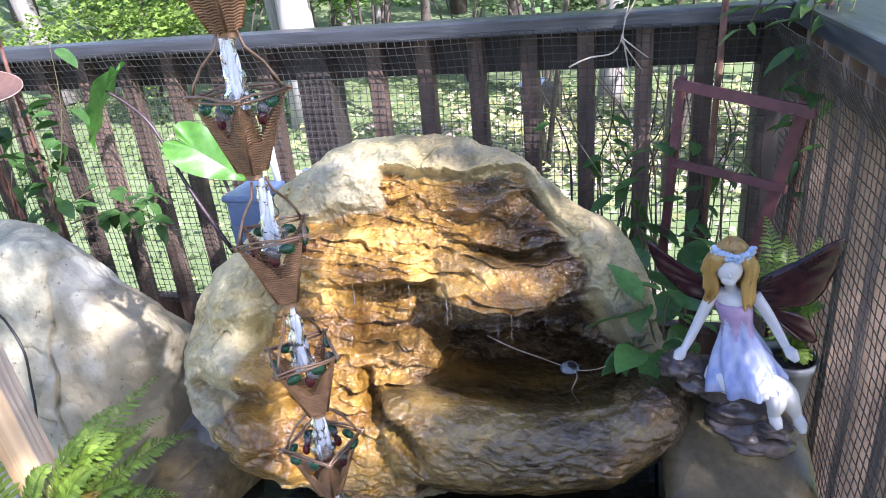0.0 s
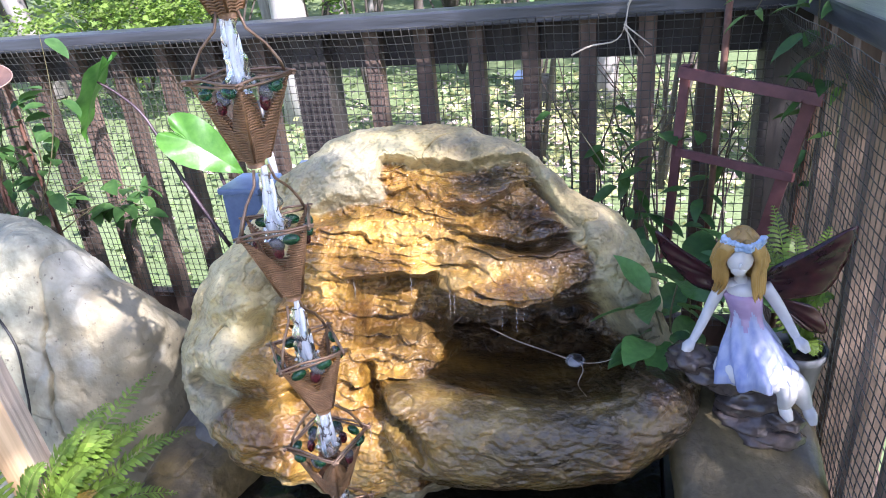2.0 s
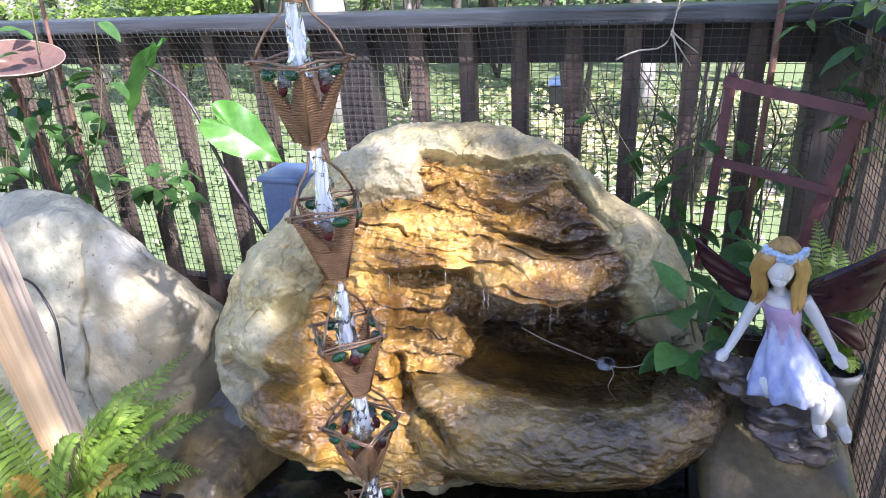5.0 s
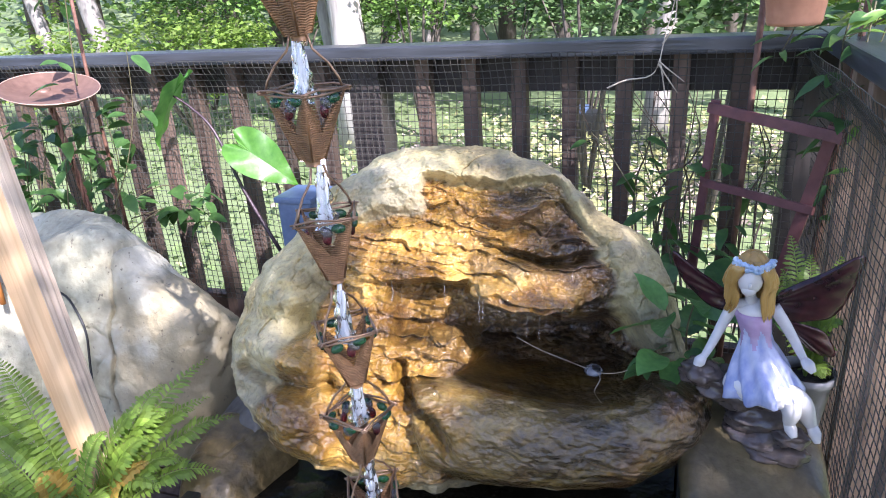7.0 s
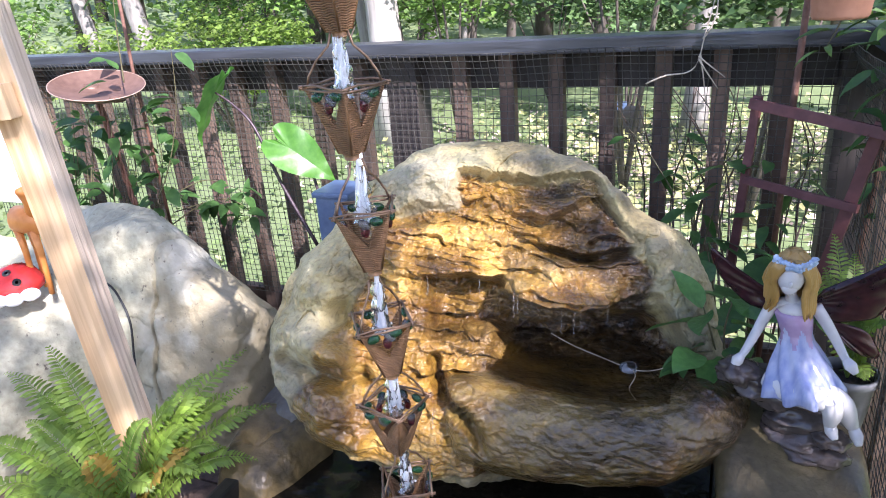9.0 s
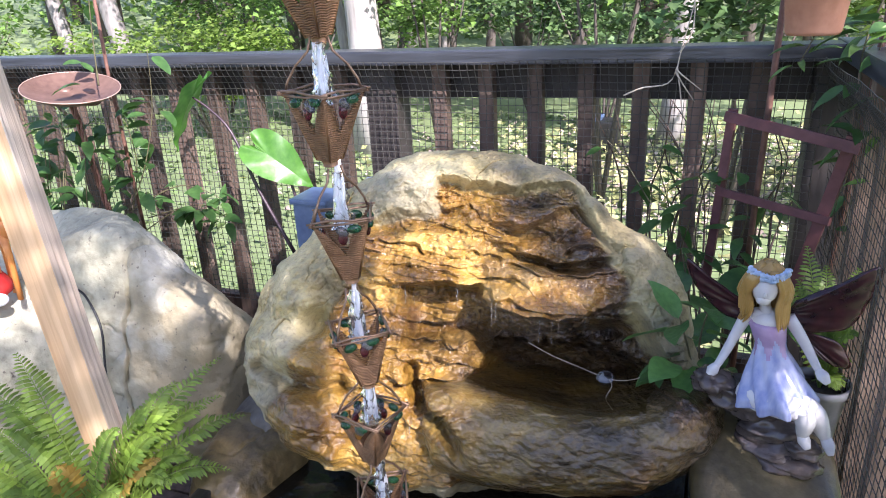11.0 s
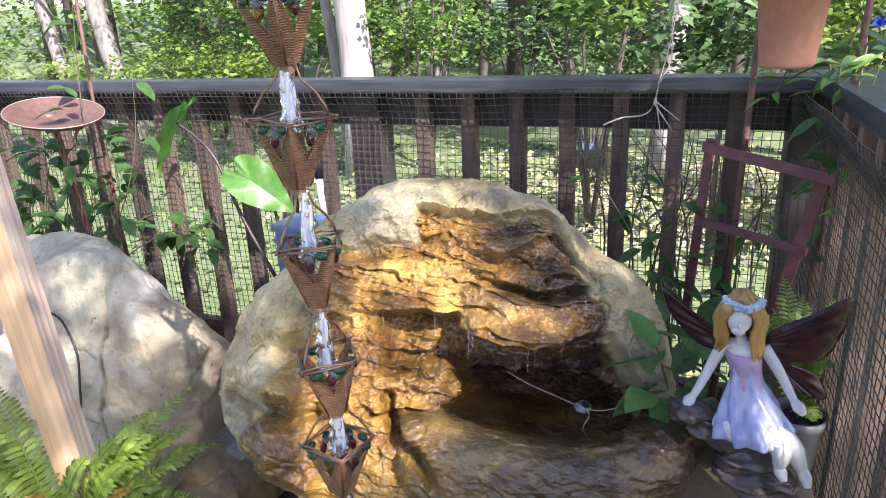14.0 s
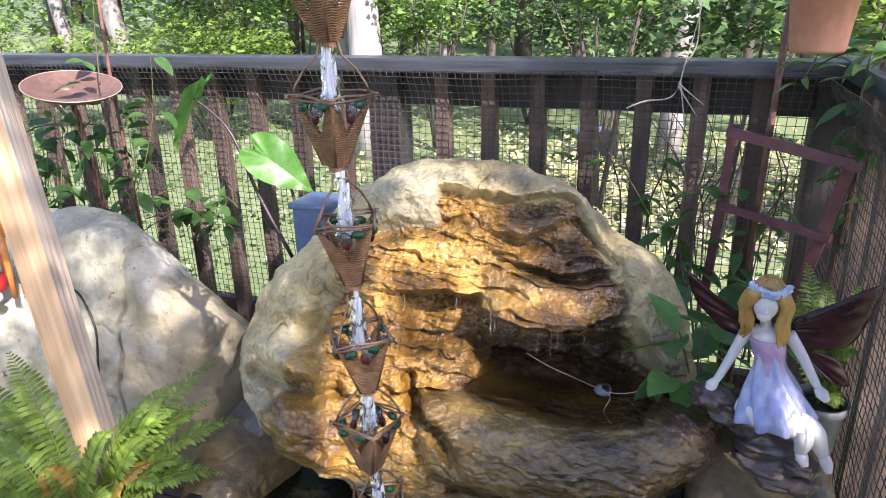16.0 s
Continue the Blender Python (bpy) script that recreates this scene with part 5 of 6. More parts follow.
ring = [(0.112 * math.cos(i * math.pi / 24), 0.112 * math.sin(i * math.pi / 24), 0.029) for i in range(49)]
ob = mesh_part("dish_rim", *tube(ring, 0.0013, 6), M_DISHRIM, dish, "bright worn dish rim")
ob.matrix_basis = pose(0.01, 0, 0.866, 7, 13) @ Matrix.Scale(1.08, 4)
v, f = tube([(0.01, 0.15, 0.3), (0.0, 0.145, 0.9), (0.02, 0.15, 1.5)], 0.005, 8)
mesh_part("stake", v, f, M_RUST, dish)


# ---- trellis, plant stand and hanging pot ----
def board(name, a, b, wide, thick, face, mat, parent, label=""):
    """A flat bar from a to b whose broad side faces the direction face."""
    a, b = Vector(a), Vector(b)
    x = (b - a).normalized()
    n = Vector(face)
    n = (n - x * n.dot(x)).normalized()
    w = n.cross(x)
    L = (b - a).length
    m = Matrix((x, w, n)).transposed().to_4x4()
    bm = box_bm((0, -wide / 2, -thick / 2), (L, wide / 2, thick / 2), 0.0015)
    ob = part(name, bm, mat, parent, label)
    ob.matrix_basis = Matrix.Translation(a) @ m
    return ob


trellis = thing("trellis", "small purple-painted wooden ladder trellis", "trellis")
FACE = (-0.35, -0.9, 0.1)
board("stile", (0.330, -0.105, 0.826), (0.306, -0.125, 0.40), 0.019, 0.011, FACE, M_PURPLE, trellis)
board("stile", (0.534, -0.262, 0.805), (0.462, -0.240, 0.42), 0.023, 0.011, FACE, M_PURPLE, trellis)
board("rung", (0.316, -0.112, 0.812), (0.545, -0.285, 0.787), 0.022, 0.011, FACE, M_PURPLE, trellis)
board("rung", (0.318, -0.135, 0.652), (0.516, -0.272, 0.642), 0.017, 0.011, FACE, M_PURPLE, trellis)
stand = thing("plant_stand", "thin rusty metal plant stand behind the trellis", "plant stand")
for a, b in (((0.385, -0.135, 0.2), (0.405, -0.13, 1.35)), ((0.525, -0.20, 0.2), (0.60, -0.12, 1.35))):
    mesh_part("upright", *tube([a, Vector(a).lerp(Vector(b), 0.5), b], 0.0065, 8), M_RUST, stand)
ring = [(0.47 + 0.085 * math.cos(i * 0.2618), -0.22 + 0.085 * math.sin(i * 0.2618), 1.128) for i in range(25)]
mesh_part("ring", *tube(ring, 0.004, 6), M_RUST, stand)
mesh_part("arm", *tube([(0.40, -0.13, 1.128), (0.42, -0.15, 1.128)], 0.004, 6), M_RUST, stand)
tpot = thing("terracotta_pot", "terracotta plastic flower pot held above the railing", "flower pot", at=(0.445, -0.235, 0.985))
v, f = blob([(0, 0, 0, 0.002), (0, 0, 0.0, 0.044), (0, 0, 0.006, 0.047), (0, 0, 0.13, 0.061), (0, 0, 0.131, 0.067), (0, 0, 0.165, 0.069), (0, 0, 0.165, 0.062), (0, 0, 0.12, 0.056)], 40)
mesh_part("pot_body", v, f, M_TERRA, tpot)
mesh_part("soil", *blob([(0, 0, 0.140, 0.059), (0, 0, 0.146, 0.055)], 24, 0.1), M_SOIL, tpot)
flower = thing("blue_flower", "small blue trumpet flower on a thin stem", "flower")
v, f = blob([(0, 0, 0, 0.002), (0, 0, 0.008, 0.003), (0, 0, 0.013, 0.007), (0, 0, 0.015, 0.011), (0, 0, 0.013, 0.007), (0, 0, 0.009, 0.003)], 15, 0.3)
q = mesh_part("petals", v, f, M_BLUEFLOWER, flower)
q.matrix_basis = pose(0.60, -0.16, 1.052, 60, -30)
mesh_part("stem", *tube([(0.60, -0.16, 1.05), (0.61, -0.15, 1.02), (0.59, -0.16, 0.97)], 0.0015, 6), M_STEM, flower)

# ---- blue pump box and hose ----
box = thing("pump_box", "blue plastic pump box behind the rock", "pump box", at=(-0.665, -0.19, 0.0))
part("box_body", box_bm((-0.048, -0.05, 0.40), (0.05, 0.06, 0.588), 0.008), M_BLUE, box)
part("lid", box_bm((-0.054, -0.057, 0.589), (0.056, 0.067, 0.604), 0.006), M_BLUE, box, "paler blue box lid")
mesh_part("leg", *tube([(0, 0, 0.0), (0, 0, 0.41)], 0.03, 12), M_BLACK, box)
hose = thing("hose", "short clear and black hose behind the rock", "hose")
mesh_part("hose_body", *tube([(-0.63, -0.12, 0.60), (-0.635, -0.12, 0.66), (-0.64, -0.11, 0.70)], 0.009, 10), M_WHITEPLASTIC, hose)
mesh_part("connector", *tube([(-0.64, -0.11, 0.70), (-0.645, -0.10, 0.78)], 0.012, 10), M_BLACK, hose)
tube_ = thing("spout_tube", "pale plastic spout lying on the rock's shoulder", "spout")
mesh_part("spout_body", *tube([(-0.475, -0.26, 0.665), (-0.43, -0.27, 0.668), (-0.405, -0.275, 0.662)], [0.014, 0.016, 0.013], 14), M_WHITEPLASTIC, tube_)

# ---- solar light and twig in the bowl ----
jewel = thing("floating_light", "small clear floating jewel light in the bowl", "light", at=(0.142, -0.565, 0.402))
mesh_part("lens", *blob([(0, 0, -0.008, 0.008), (0, 0, 0.0, 0.017), (0, 0, 0.006, 0.018), (0, 0, 0.013, 0.012), (0, 0, 0.016, 0.002)], 9), M_JEWEL, jewel)
mesh_part("cell", *blob([(0.004, -0.004, 0.009, 0.009), (0.004, -0.004, 0.0175, 0.007)], 10), M_BLACK, jewel, "dark solar cell")
stick = thing("twig", "pale bare twig lying across the bowl", "twig")
for pts in (((-0.019, -0.505, 0.425), (0.03, -0.52, 0.412), (0.082, -0.535, 0.405), (0.122, -0.556, 0.406), (0.16, -0.575, 0.41), (0.20, -0.588, 0.428), (0.235, -0.58, 0.45)), ((0.15, -0.572, 0.409), (0.158, -0.60, 0.412), (0.152, -0.63, 0.404), (0.168, -0.66, 0.402))):
    mesh_part("stem", *tube([curve_at(pts, i / 16) for i in range(17)], [0.0010 - 0.0004 * i / 16 for i in range(17)], 6), M_DRYTWIG, stick)
for d, s in (((-0.6, -0.6, 0.1), 0.75), ((0.1, -0.9, -0.1), 0.55)):
    link_part("leaf", LEAF_A, stick, aim((0.235, -0.58, 0.44), d, 10, s), "fresh green leaf")

# ---- pine post, brace and cable ----
post = thing("pine_post", "pale unpainted pine post with a short brace", "post")
PM = Matrix.Translation((-0.849, -0.812, 0.0)) @ pose(0, 0, 0, 0, -3.9, 21)
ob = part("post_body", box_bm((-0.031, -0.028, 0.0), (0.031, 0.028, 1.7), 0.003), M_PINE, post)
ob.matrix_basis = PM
# the +x face: weathered grain, plus its light put into a paler tone
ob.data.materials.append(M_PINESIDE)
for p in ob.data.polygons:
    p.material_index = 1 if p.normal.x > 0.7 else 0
ob = part("brace", box_bm((-0.60, -0.064, 0.925), (0.022, -0.0285, 0.985), 0.003), M_PINE, post)
ob.matrix_basis = PM
cable = thing("cable", "black cable trailing down the boulder", "cable")
pts = ((-1.22, -0.60, 0.47), (-1.15, -0.568, 0.44), (-1.105, -0.577, 0.402), (-1.074, -0.592, 0.349), (-1.066, -0.611, 0.279), (-1.059, -0.628, 0.223), (-1.06, -0.66, 0.12))
mesh_part("cable_body", *tube([curve_at(pts, i / 24) for i in range(25)], 0.003, 8), M_BLACK, cable)

# ---- garden figures on the sunlit boulder ----
bug = thing("ladybug_figure", "red ladybug garden figure with black spots", "garden figure", at=(-1.345, -0.66, 0.45))
mesh_part("shell", *blob([(0, 0, -0.02, 0.03), (0, 0, 0.0, 0.062), (0, 0, 0.02, 0.060), (0, 0, 0.045, 0.045), (0, 0, 0.058, 0.025), (0, 0, 0.063, 0.003)], 28), M_RED, bug)
for a, e in ((-0.6, 0.5), (-1.6, 0.6), (-2.6, 0.4), (-1.1, 1.0)):
    q = mesh_part("spot", *blob([(0, 0, -0.004, 0.011), (0, 0, 0.002, 0.010), (0, 0, 0.003, 0.004)], 14), M_BLACK, bug)
    d = Vector((math.cos(a) * math.cos(e), math.sin(a) * math.cos(e), math.sin(e)))
    q.matrix_basis = Matrix.Translation((d.x * 0.060, d.y * 0.060, 0.004 + 0.056 * d.z)) @ d.to_track_quat("Z", "Y").to_matrix().to_4x4()
for i, (x, y) in enumerate(((0.065, -0.02), (0.05, -0.055), (0.02, -0.075))):
    bm = bmesh.new()
    bmesh.ops.create_icosphere(bm, subdivisions=3, radius=0.022)
    bmesh.ops.scale(bm, vec=(1.1, 1, 0.7), verts=bm.verts)
    q = part("pebble", bm, M_WHITEPLASTIC, bug, "smooth white pebble foot", smooth=True)
    q.location = (x, y, -0.004)
deer = tagged(mesh_part("deer_figure", *join([
    tube([(-1.215, -0.62, 0.60), (-1.24, -0.62, 0.62), (-1.285, -0.62, 0.62), (-1.31, -0.62, 0.60)], [0.02, 0.034, 0.036, 0.02], 14),
    tube([(-1.235, -0.62, 0.63), (-1.225, -0.63, 0.67), (-1.22, -0.64, 0.70), (-1.21, -0.66, 0.705)], [0.02, 0.014, 0.017, 0.008], 12),
    *[tube([(x, y, 0.60), (x + 0.004, y, 0.54), (x, y, 0.43)], [0.011, 0.008, 0.007], 8) for x in (-1.235, -1.29) for y in (-0.635, -0.605)],
    tube([(-1.222, -0.63, 0.705), (-1.23, -0.62, 0.735)], [0.006, 0.003], 8)]), M_ORANGE), "orange toy deer standing behind the pine post", "garden figure")
deer.location.x = -0.03
panel = tagged(part("white_panel", box_bm((-2.3, -0.20, 0.54), (-1.74, -0.18, 0.92), 0.003), M_WHITEPLASTIC), "white panel fixed to the railing behind the post", "panel")
panel.matrix_world = pose(0.0, -0.12, 0.0)


# ---- fairy statue ----
def statue():
    """One plain glazed figure, seated on its rock with spread wings."""
    verts, faces, mats = [], [], []
    SKIN, DRESS, BODICE, HAIR, WING, STONE, CROWN = range(7)

    def add(vf, mat):
        o = len(verts)
        verts.extend(Vector(p) for p in vf[0])
        faces.extend(tuple(i + o for i in q) for q in vf[1])
        mats.extend(mat if isinstance(mat, list) else [mat] * len(vf[1]))

    def ball(c, r, mat, n=16, rough=0.0):
        vs, fs, s = [], [], int(n * 1.4)
        for i in range(n + 1):
            a = math.pi * (i / n - 0.5)
            for k in range(s):
                g = 2 * math.pi * k / s
                d = Vector((math.cos(a) * math.cos(g), math.cos(a) * math.sin(g), math.sin(a)))
                q = 1 + rough * noise.fractal(d * 1.6 + Vector(c) * 40, 1.0, 2.0, 4)
                vs.append((c[0] + r[0] * d.x * q, c[1] + r[1] * d.y * q, c[2] + r[2] * d.z * q))
        for i in range(n):
            for k in range(s):
                k2 = (k + 1) % s
                fs.append((i * s + k, i * s + k2, (i + 1) * s + k2, (i + 1) * s + k))
        add((vs, fs), mat)

    def limb(pts, radii, mat, sides=14, steps=12):
        k = [radii[min(int(i / steps * (len(radii) - 1)), len(radii) - 2)] * (1 - (i / steps * (len(radii) - 1)) % 1) + radii[min(int(i / steps * (len(radii) - 1)) + 1, len(radii) - 1)] * ((i / steps * (len(radii) - 1)) % 1) for i in range(steps)] + [radii[-1]]
        add(tube([curve_at(pts, i / steps) for i in range(steps + 1)], k, sides), mat)

    # glazed rock seat in folded ledges
    for c, r in (((0.325, -0.598, 0.452), (0.034, 0.032, 0.022)), ((0.358, -0.590, 0.430), (0.044, 0.036, 0.026)), ((0.400, -0.580, 0.410), (0.060, 0.044, 0.032)), ((0.420, -0.585, 0.375), (0.052, 0.044, 0.030)),
                 ((0.432, -0.590, 0.345), (0.060, 0.046, 0.024)), ((0.445, -0.600, 0.318), (0.058, 0.046, 0.026)), ((0.472, -0.622, 0.362), (0.030, 0.022, 0.016)), ((0.462, -0.620, 0.330), (0.044, 0.030, 0.018)), ((0.440, -0.595, 0.286), (0.062, 0.05, 0.03))):
        ball(c, r, STONE, 26, 0.30)
    # dress: a bodice with a ragged hem and a folded skirt over the knees
    rings = ((0.397, -0.581, 0.572, 0.027, 0.016, 0.0), (0.397, -0.583, 0.564, 0.029, 0.022, 0.0), (0.400, -0.586, 0.553, 0.027, 0.022, 0.0), (0.405, -0.588, 0.532, 0.0235, 0.020, 0.02), (0.407, -0.590, 0.520, 0.025, 0.022, 0.05),
             (0.411, -0.595, 0.503, 0.032, 0.028, 0.10), (0.415, -0.602, 0.484, 0.041, 0.035, 0.14), (0.419, -0.609, 0.466, 0.048, 0.042, 0.17), (0.421, -0.615, 0.450, 0.053, 0.045, 0.20), (0.420, -0.617, 0.437, 0.053, 0.043, 0.24), (0.418, -0.612, 0.432, 0.044, 0.032, 0.1))
    s, sub = 56, 5
    rows = []
    for i in range((len(rings) - 1) * sub + 1):
        k, f = min(i // sub, len(rings) - 2), i / sub - min(i // sub, len(rings) - 2)
        rows.append([a + (b - a) * f for a, b in zip(rings[k], rings[k + 1])])
    vs, fs, mt = [], [], []
    for x, y, z, a, b, w in rows:
        for k in range(s):
            g = 2 * math.pi * k / s
            q = 1 + w * (0.55 * math.sin(g * 9 + 60 * z) + 0.45 * math.sin(g * 4 + 1))
            vs.append((x + a * q * math.cos(g), y + b * q * math.sin(g), z + 0.5 * a * math.cos(g) * w + 0.012 * w * math.sin(g * 7)))
    for i in range(len(rows) - 1):
        for k in range(s):
            k2 = (k + 1) % s
            fs.append((i * s + k, (i + 1) * s + k, (i + 1) * s + k2, i * s + k2))
            mt.append(BODICE if rows[i][2] > 0.530 - 0.016 * math.sin(k * 6 * 2 * math.pi / s) else DRESS)
    add((vs, fs), mt)
    # shoulders, neck and head
    ball((0.397, -0.579, 0.577), (0.034, 0.015, 0.012), SKIN, 16)
    ball((0.397, -0.583, 0.568), (0.026, 0.019, 0.018), SKIN, 16)
    limb([(0.394, -0.580, 0.580), (0.391, -0.582, 0.594), (0.388, -0.586, 0.612)], [0.014, 0.0085, 0.0085], SKIN)
    ball((0.386, -0.593, 0.631), (0.0200, 0.023, 0.027), SKIN, 22)
    ball((0.385, -0.603, 0.615), (0.012, 0.012, 0.011), SKIN, 14)
    ball((0.385, -0.6165, 0.626), (0.0028, 0.0035, 0.0055), SKIN, 10)
    # arms and hands
    limb([(0.368, -0.580, 0.577), (0.358, -0.582, 0.553), (0.346, -0.587, 0.522), (0.334, -0.596, 0.495), (0.327, -0.602, 0.483)], [0.0105, 0.0095, 0.0080, 0.0068, 0.0056], SKIN)
    limb([(0.328, -0.601, 0.485), (0.322, -0.606, 0.477), (0.316, -0.612, 0.466)], [0.0062, 0.0100, 0.0045], SKIN)
    limb([(0.427, -0.580, 0.577), (0.444, -0.583, 0.553), (0.460, -0.588, 0.528), (0.472, -0.597, 0.508), (0.478, -0.603, 0.499)], [0.0105, 0.0095, 0.0080, 0.0068, 0.0056], SKIN)
    limb([(0.477, -0.602, 0.500), (0.484, -0.608, 0.493), (0.492, -0.614, 0.484)], [0.0062, 0.0100, 0.0045], SKIN)
    # legs
    limb([(0.366, -0.605, 0.446), (0.395, -0.618, 0.446), (0.430, -0.634, 0.448), (0.457, -0.646, 0.449)], [0.016, 0.025, 0.025, 0.017], SKIN, 18)
    limb([(0.457, -0.646, 0.451), (0.463, -0.648, 0.428), (0.462, -0.642, 0.402)], [0.0185, 0.0150, 0.0085], SKIN)
    limb([(0.462, -0.641, 0.405), (0.466, -0.648, 0.394), (0.471, -0.657, 0.386)], [0.0085, 0.0100, 0.0045], SKIN)
    limb([(0.430, -0.620, 0.440), (0.460, -0.630, 0.444), (0.478, -0.632, 0.434), (0.489, -0.631, 0.413), (0.498, -0.630, 0.394)], [0.022, 0.021, 0.018, 0.0135, 0.0085], SKIN)
    limb([(0.497, -0.630, 0.397), (0.503, -0.637, 0.385), (0.507, -0.645, 0.373)], [0.0085, 0.0100, 0.0045], SKIN)
    # wavy hair parted over the brow
    ball((0.389, -0.579, 0.640), (0.0258, 0.026, 0.030), HAIR, 20)
    random.seed(3)
    for i in range(34):
        g = math.pi * (-0.20 + 1.4 * i / 33)
        sx, sy = math.cos(g), math.sin(g)
        ln = random.uniform(0.060, 0.085) * (1.15 if sx > 0.3 else 0.95)
        x0, y0, w = 0.389 + 0.0245 * sx, -0.579 + 0.024 * sy, random.uniform(0.003, 0.006)
        pts = [(0.389 + 0.008 * sx, -0.581 + 0.008 * sy, 0.670), (x0 + 0.002 * sx, y0 + 0.002 * sy, 0.645), (x0 + (0.008 + w) * sx, y0 + 0.005 * sy, 0.645 - ln * 0.35), (x0 + (0.006 - w) * sx, y0 + 0.004 * sy - 0.003, 0.645 - ln * 0.7), (x0 + (0.006 + w) * sx, y0 - 0.005, 0.645 - ln)]
        add(tube([curve_at(pts, k / 12) for k in range(13)], [0.0034, 0.0046, 0.0050, 0.0052, 0.0050, 0.0046, 0.0048, 0.0048, 0.0046, 0.0042, 0.0036, 0.0026, 0.001], 8), HAIR)
    for sx, low in ((-1, 0.578), (1, 0.556)):
        for j in range(6):
            pts = [(0.387 + sx * 0.002, -0.604, 0.660), (0.387 + sx * (0.015 + 0.002 * j), -0.610 + 0.002 * j, 0.650), (0.387 + sx * (0.0245 + 0.0016 * j), -0.600 + 0.002 * j, 0.624), (0.388 + sx * (0.019 + 0.003 * j), -0.602 + 0.002 * j, 0.600), (0.389 + sx * (0.024 + 0.0026 * j), -0.602 + 0.002 * j, low + 0.006 * (j % 3))]
            add(tube([curve_at(pts, k / 12) for k in range(13)], [0.003, 0.0045, 0.0052, 0.0056, 0.0056, 0.0052, 0.0054, 0.0054, 0.005, 0.0045, 0.0038, 0.0026, 0.001], 8), HAIR)
    for i in range(30):
        g = math.pi * (1.1 + 0.8 * (i // 2) / 14)
        ball((0.389 + 0.0285 * math.cos(g), -0.581 + 0.0335 * math.sin(g), 0.657 + 0.006 * (i % 2) + 0.006 * math.sin(g) + random.uniform(-0.0015, 0.0015)), (random.uniform(0.004, 0.0058), 0.0036, random.uniform(0.0036, 0.005)), CROWN, 8, 0.35)
    # thin ribbed wings, an upper pair and one lower wing

    def wing(root, edge, bulge, ribs, n=40, m=12, thick=0.0045):
        root = Vector(root)
        nrm = (Vector(edge[0]) - root).cross(Vector(edge[-1]) - root).normalized()
        if nrm.y > 0:
            nrm = -nrm
        vs, fs = [], []
        for side in (0, 1):
            for i in range(n + 1):
                a = i / n
                e = curve_at(edge, a)
                for j in range(m + 1):
                    b = j / m
                    vs.append(root.lerp(e, b) + nrm * (bulge * math.sin(b * 2.6) + 0.0009 * math.sin(a * ribs) * b - thick * side * (1 - 0.5 * b)))
        c = (n + 1) * (m + 1)
        for i in range(n):
            for j in range(m):
                a = i * (m + 1) + j
                fs.append((a, a + m + 1, a + m + 2, a + 1))
                fs.append((c + a, c + a + 1, c + a + m + 2, c + a + m + 1))
            a = i * (m + 1) + m
            fs.append((a, a + m + 1, c + a + m + 1, c + a))
        for j in range(m):
            fs.append((j, j + 1, c + j + 1, c + j))
            a = n * (m + 1) + j
            fs.append((a + 1, a, c + a, c + a + 1))
        add((vs, fs), WING)

    wing((0.378, -0.563, 0.572), ((0.352, -0.56, 0.596), (0.308, -0.556, 0.624), (0.268, -0.555, 0.655), (0.275, -0.555, 0.625), (0.289, -0.555, 0.600), (0.330, -0.56, 0.563), (0.365, -0.562, 0.553)), 0.008, 40)
    wing((0.420, -0.562, 0.574), ((0.437, -0.56, 0.600), (0.490, -0.553, 0.630), (0.546, -0.55, 0.666), (0.545, -0.55, 0.632), (0.535, -0.55, 0.592), (0.515, -0.553, 0.556), (0.461, -0.56, 0.544)), 0.008, 46)
    wing((0.440, -0.558, 0.548), ((0.468, -0.555, 0.542), (0.510, -0.55, 0.526), (0.531, -0.55, 0.487), (0.514, -0.55, 0.482), (0.491, -0.555, 0.494), (0.462, -0.558, 0.520)), 0.006, 40)
    me = bpy.data.meshes.new("fairy_statue")
    me.from_pydata(verts, [], faces)
    for m in (M_SKIN, M_DRESS, M_BODICE, M_HAIR, M_WING, M_GLAZEROCK, M_CROWN):
        me.materials.append(m)
    me.polygons.foreach_set("material_index", mats)
    me.polygons.foreach_set("use_smooth", [True] * len(faces))
    me.update()
    return tagged(new("fairy_statue", me), "glazed ceramic fairy statue in a lavender dress seated on rock", "statue")


statue()


# ---- woods behind the lawn ----
LEAF_SHAPE = np.array([(0, 0, 0), (0.35, 0.42, 0.06), (0.55, 0.22, 0.0), (1.0, 0.0, -0.1), (0.55, -0.22, 0.0), (0.35, -0.42, 0.06)])


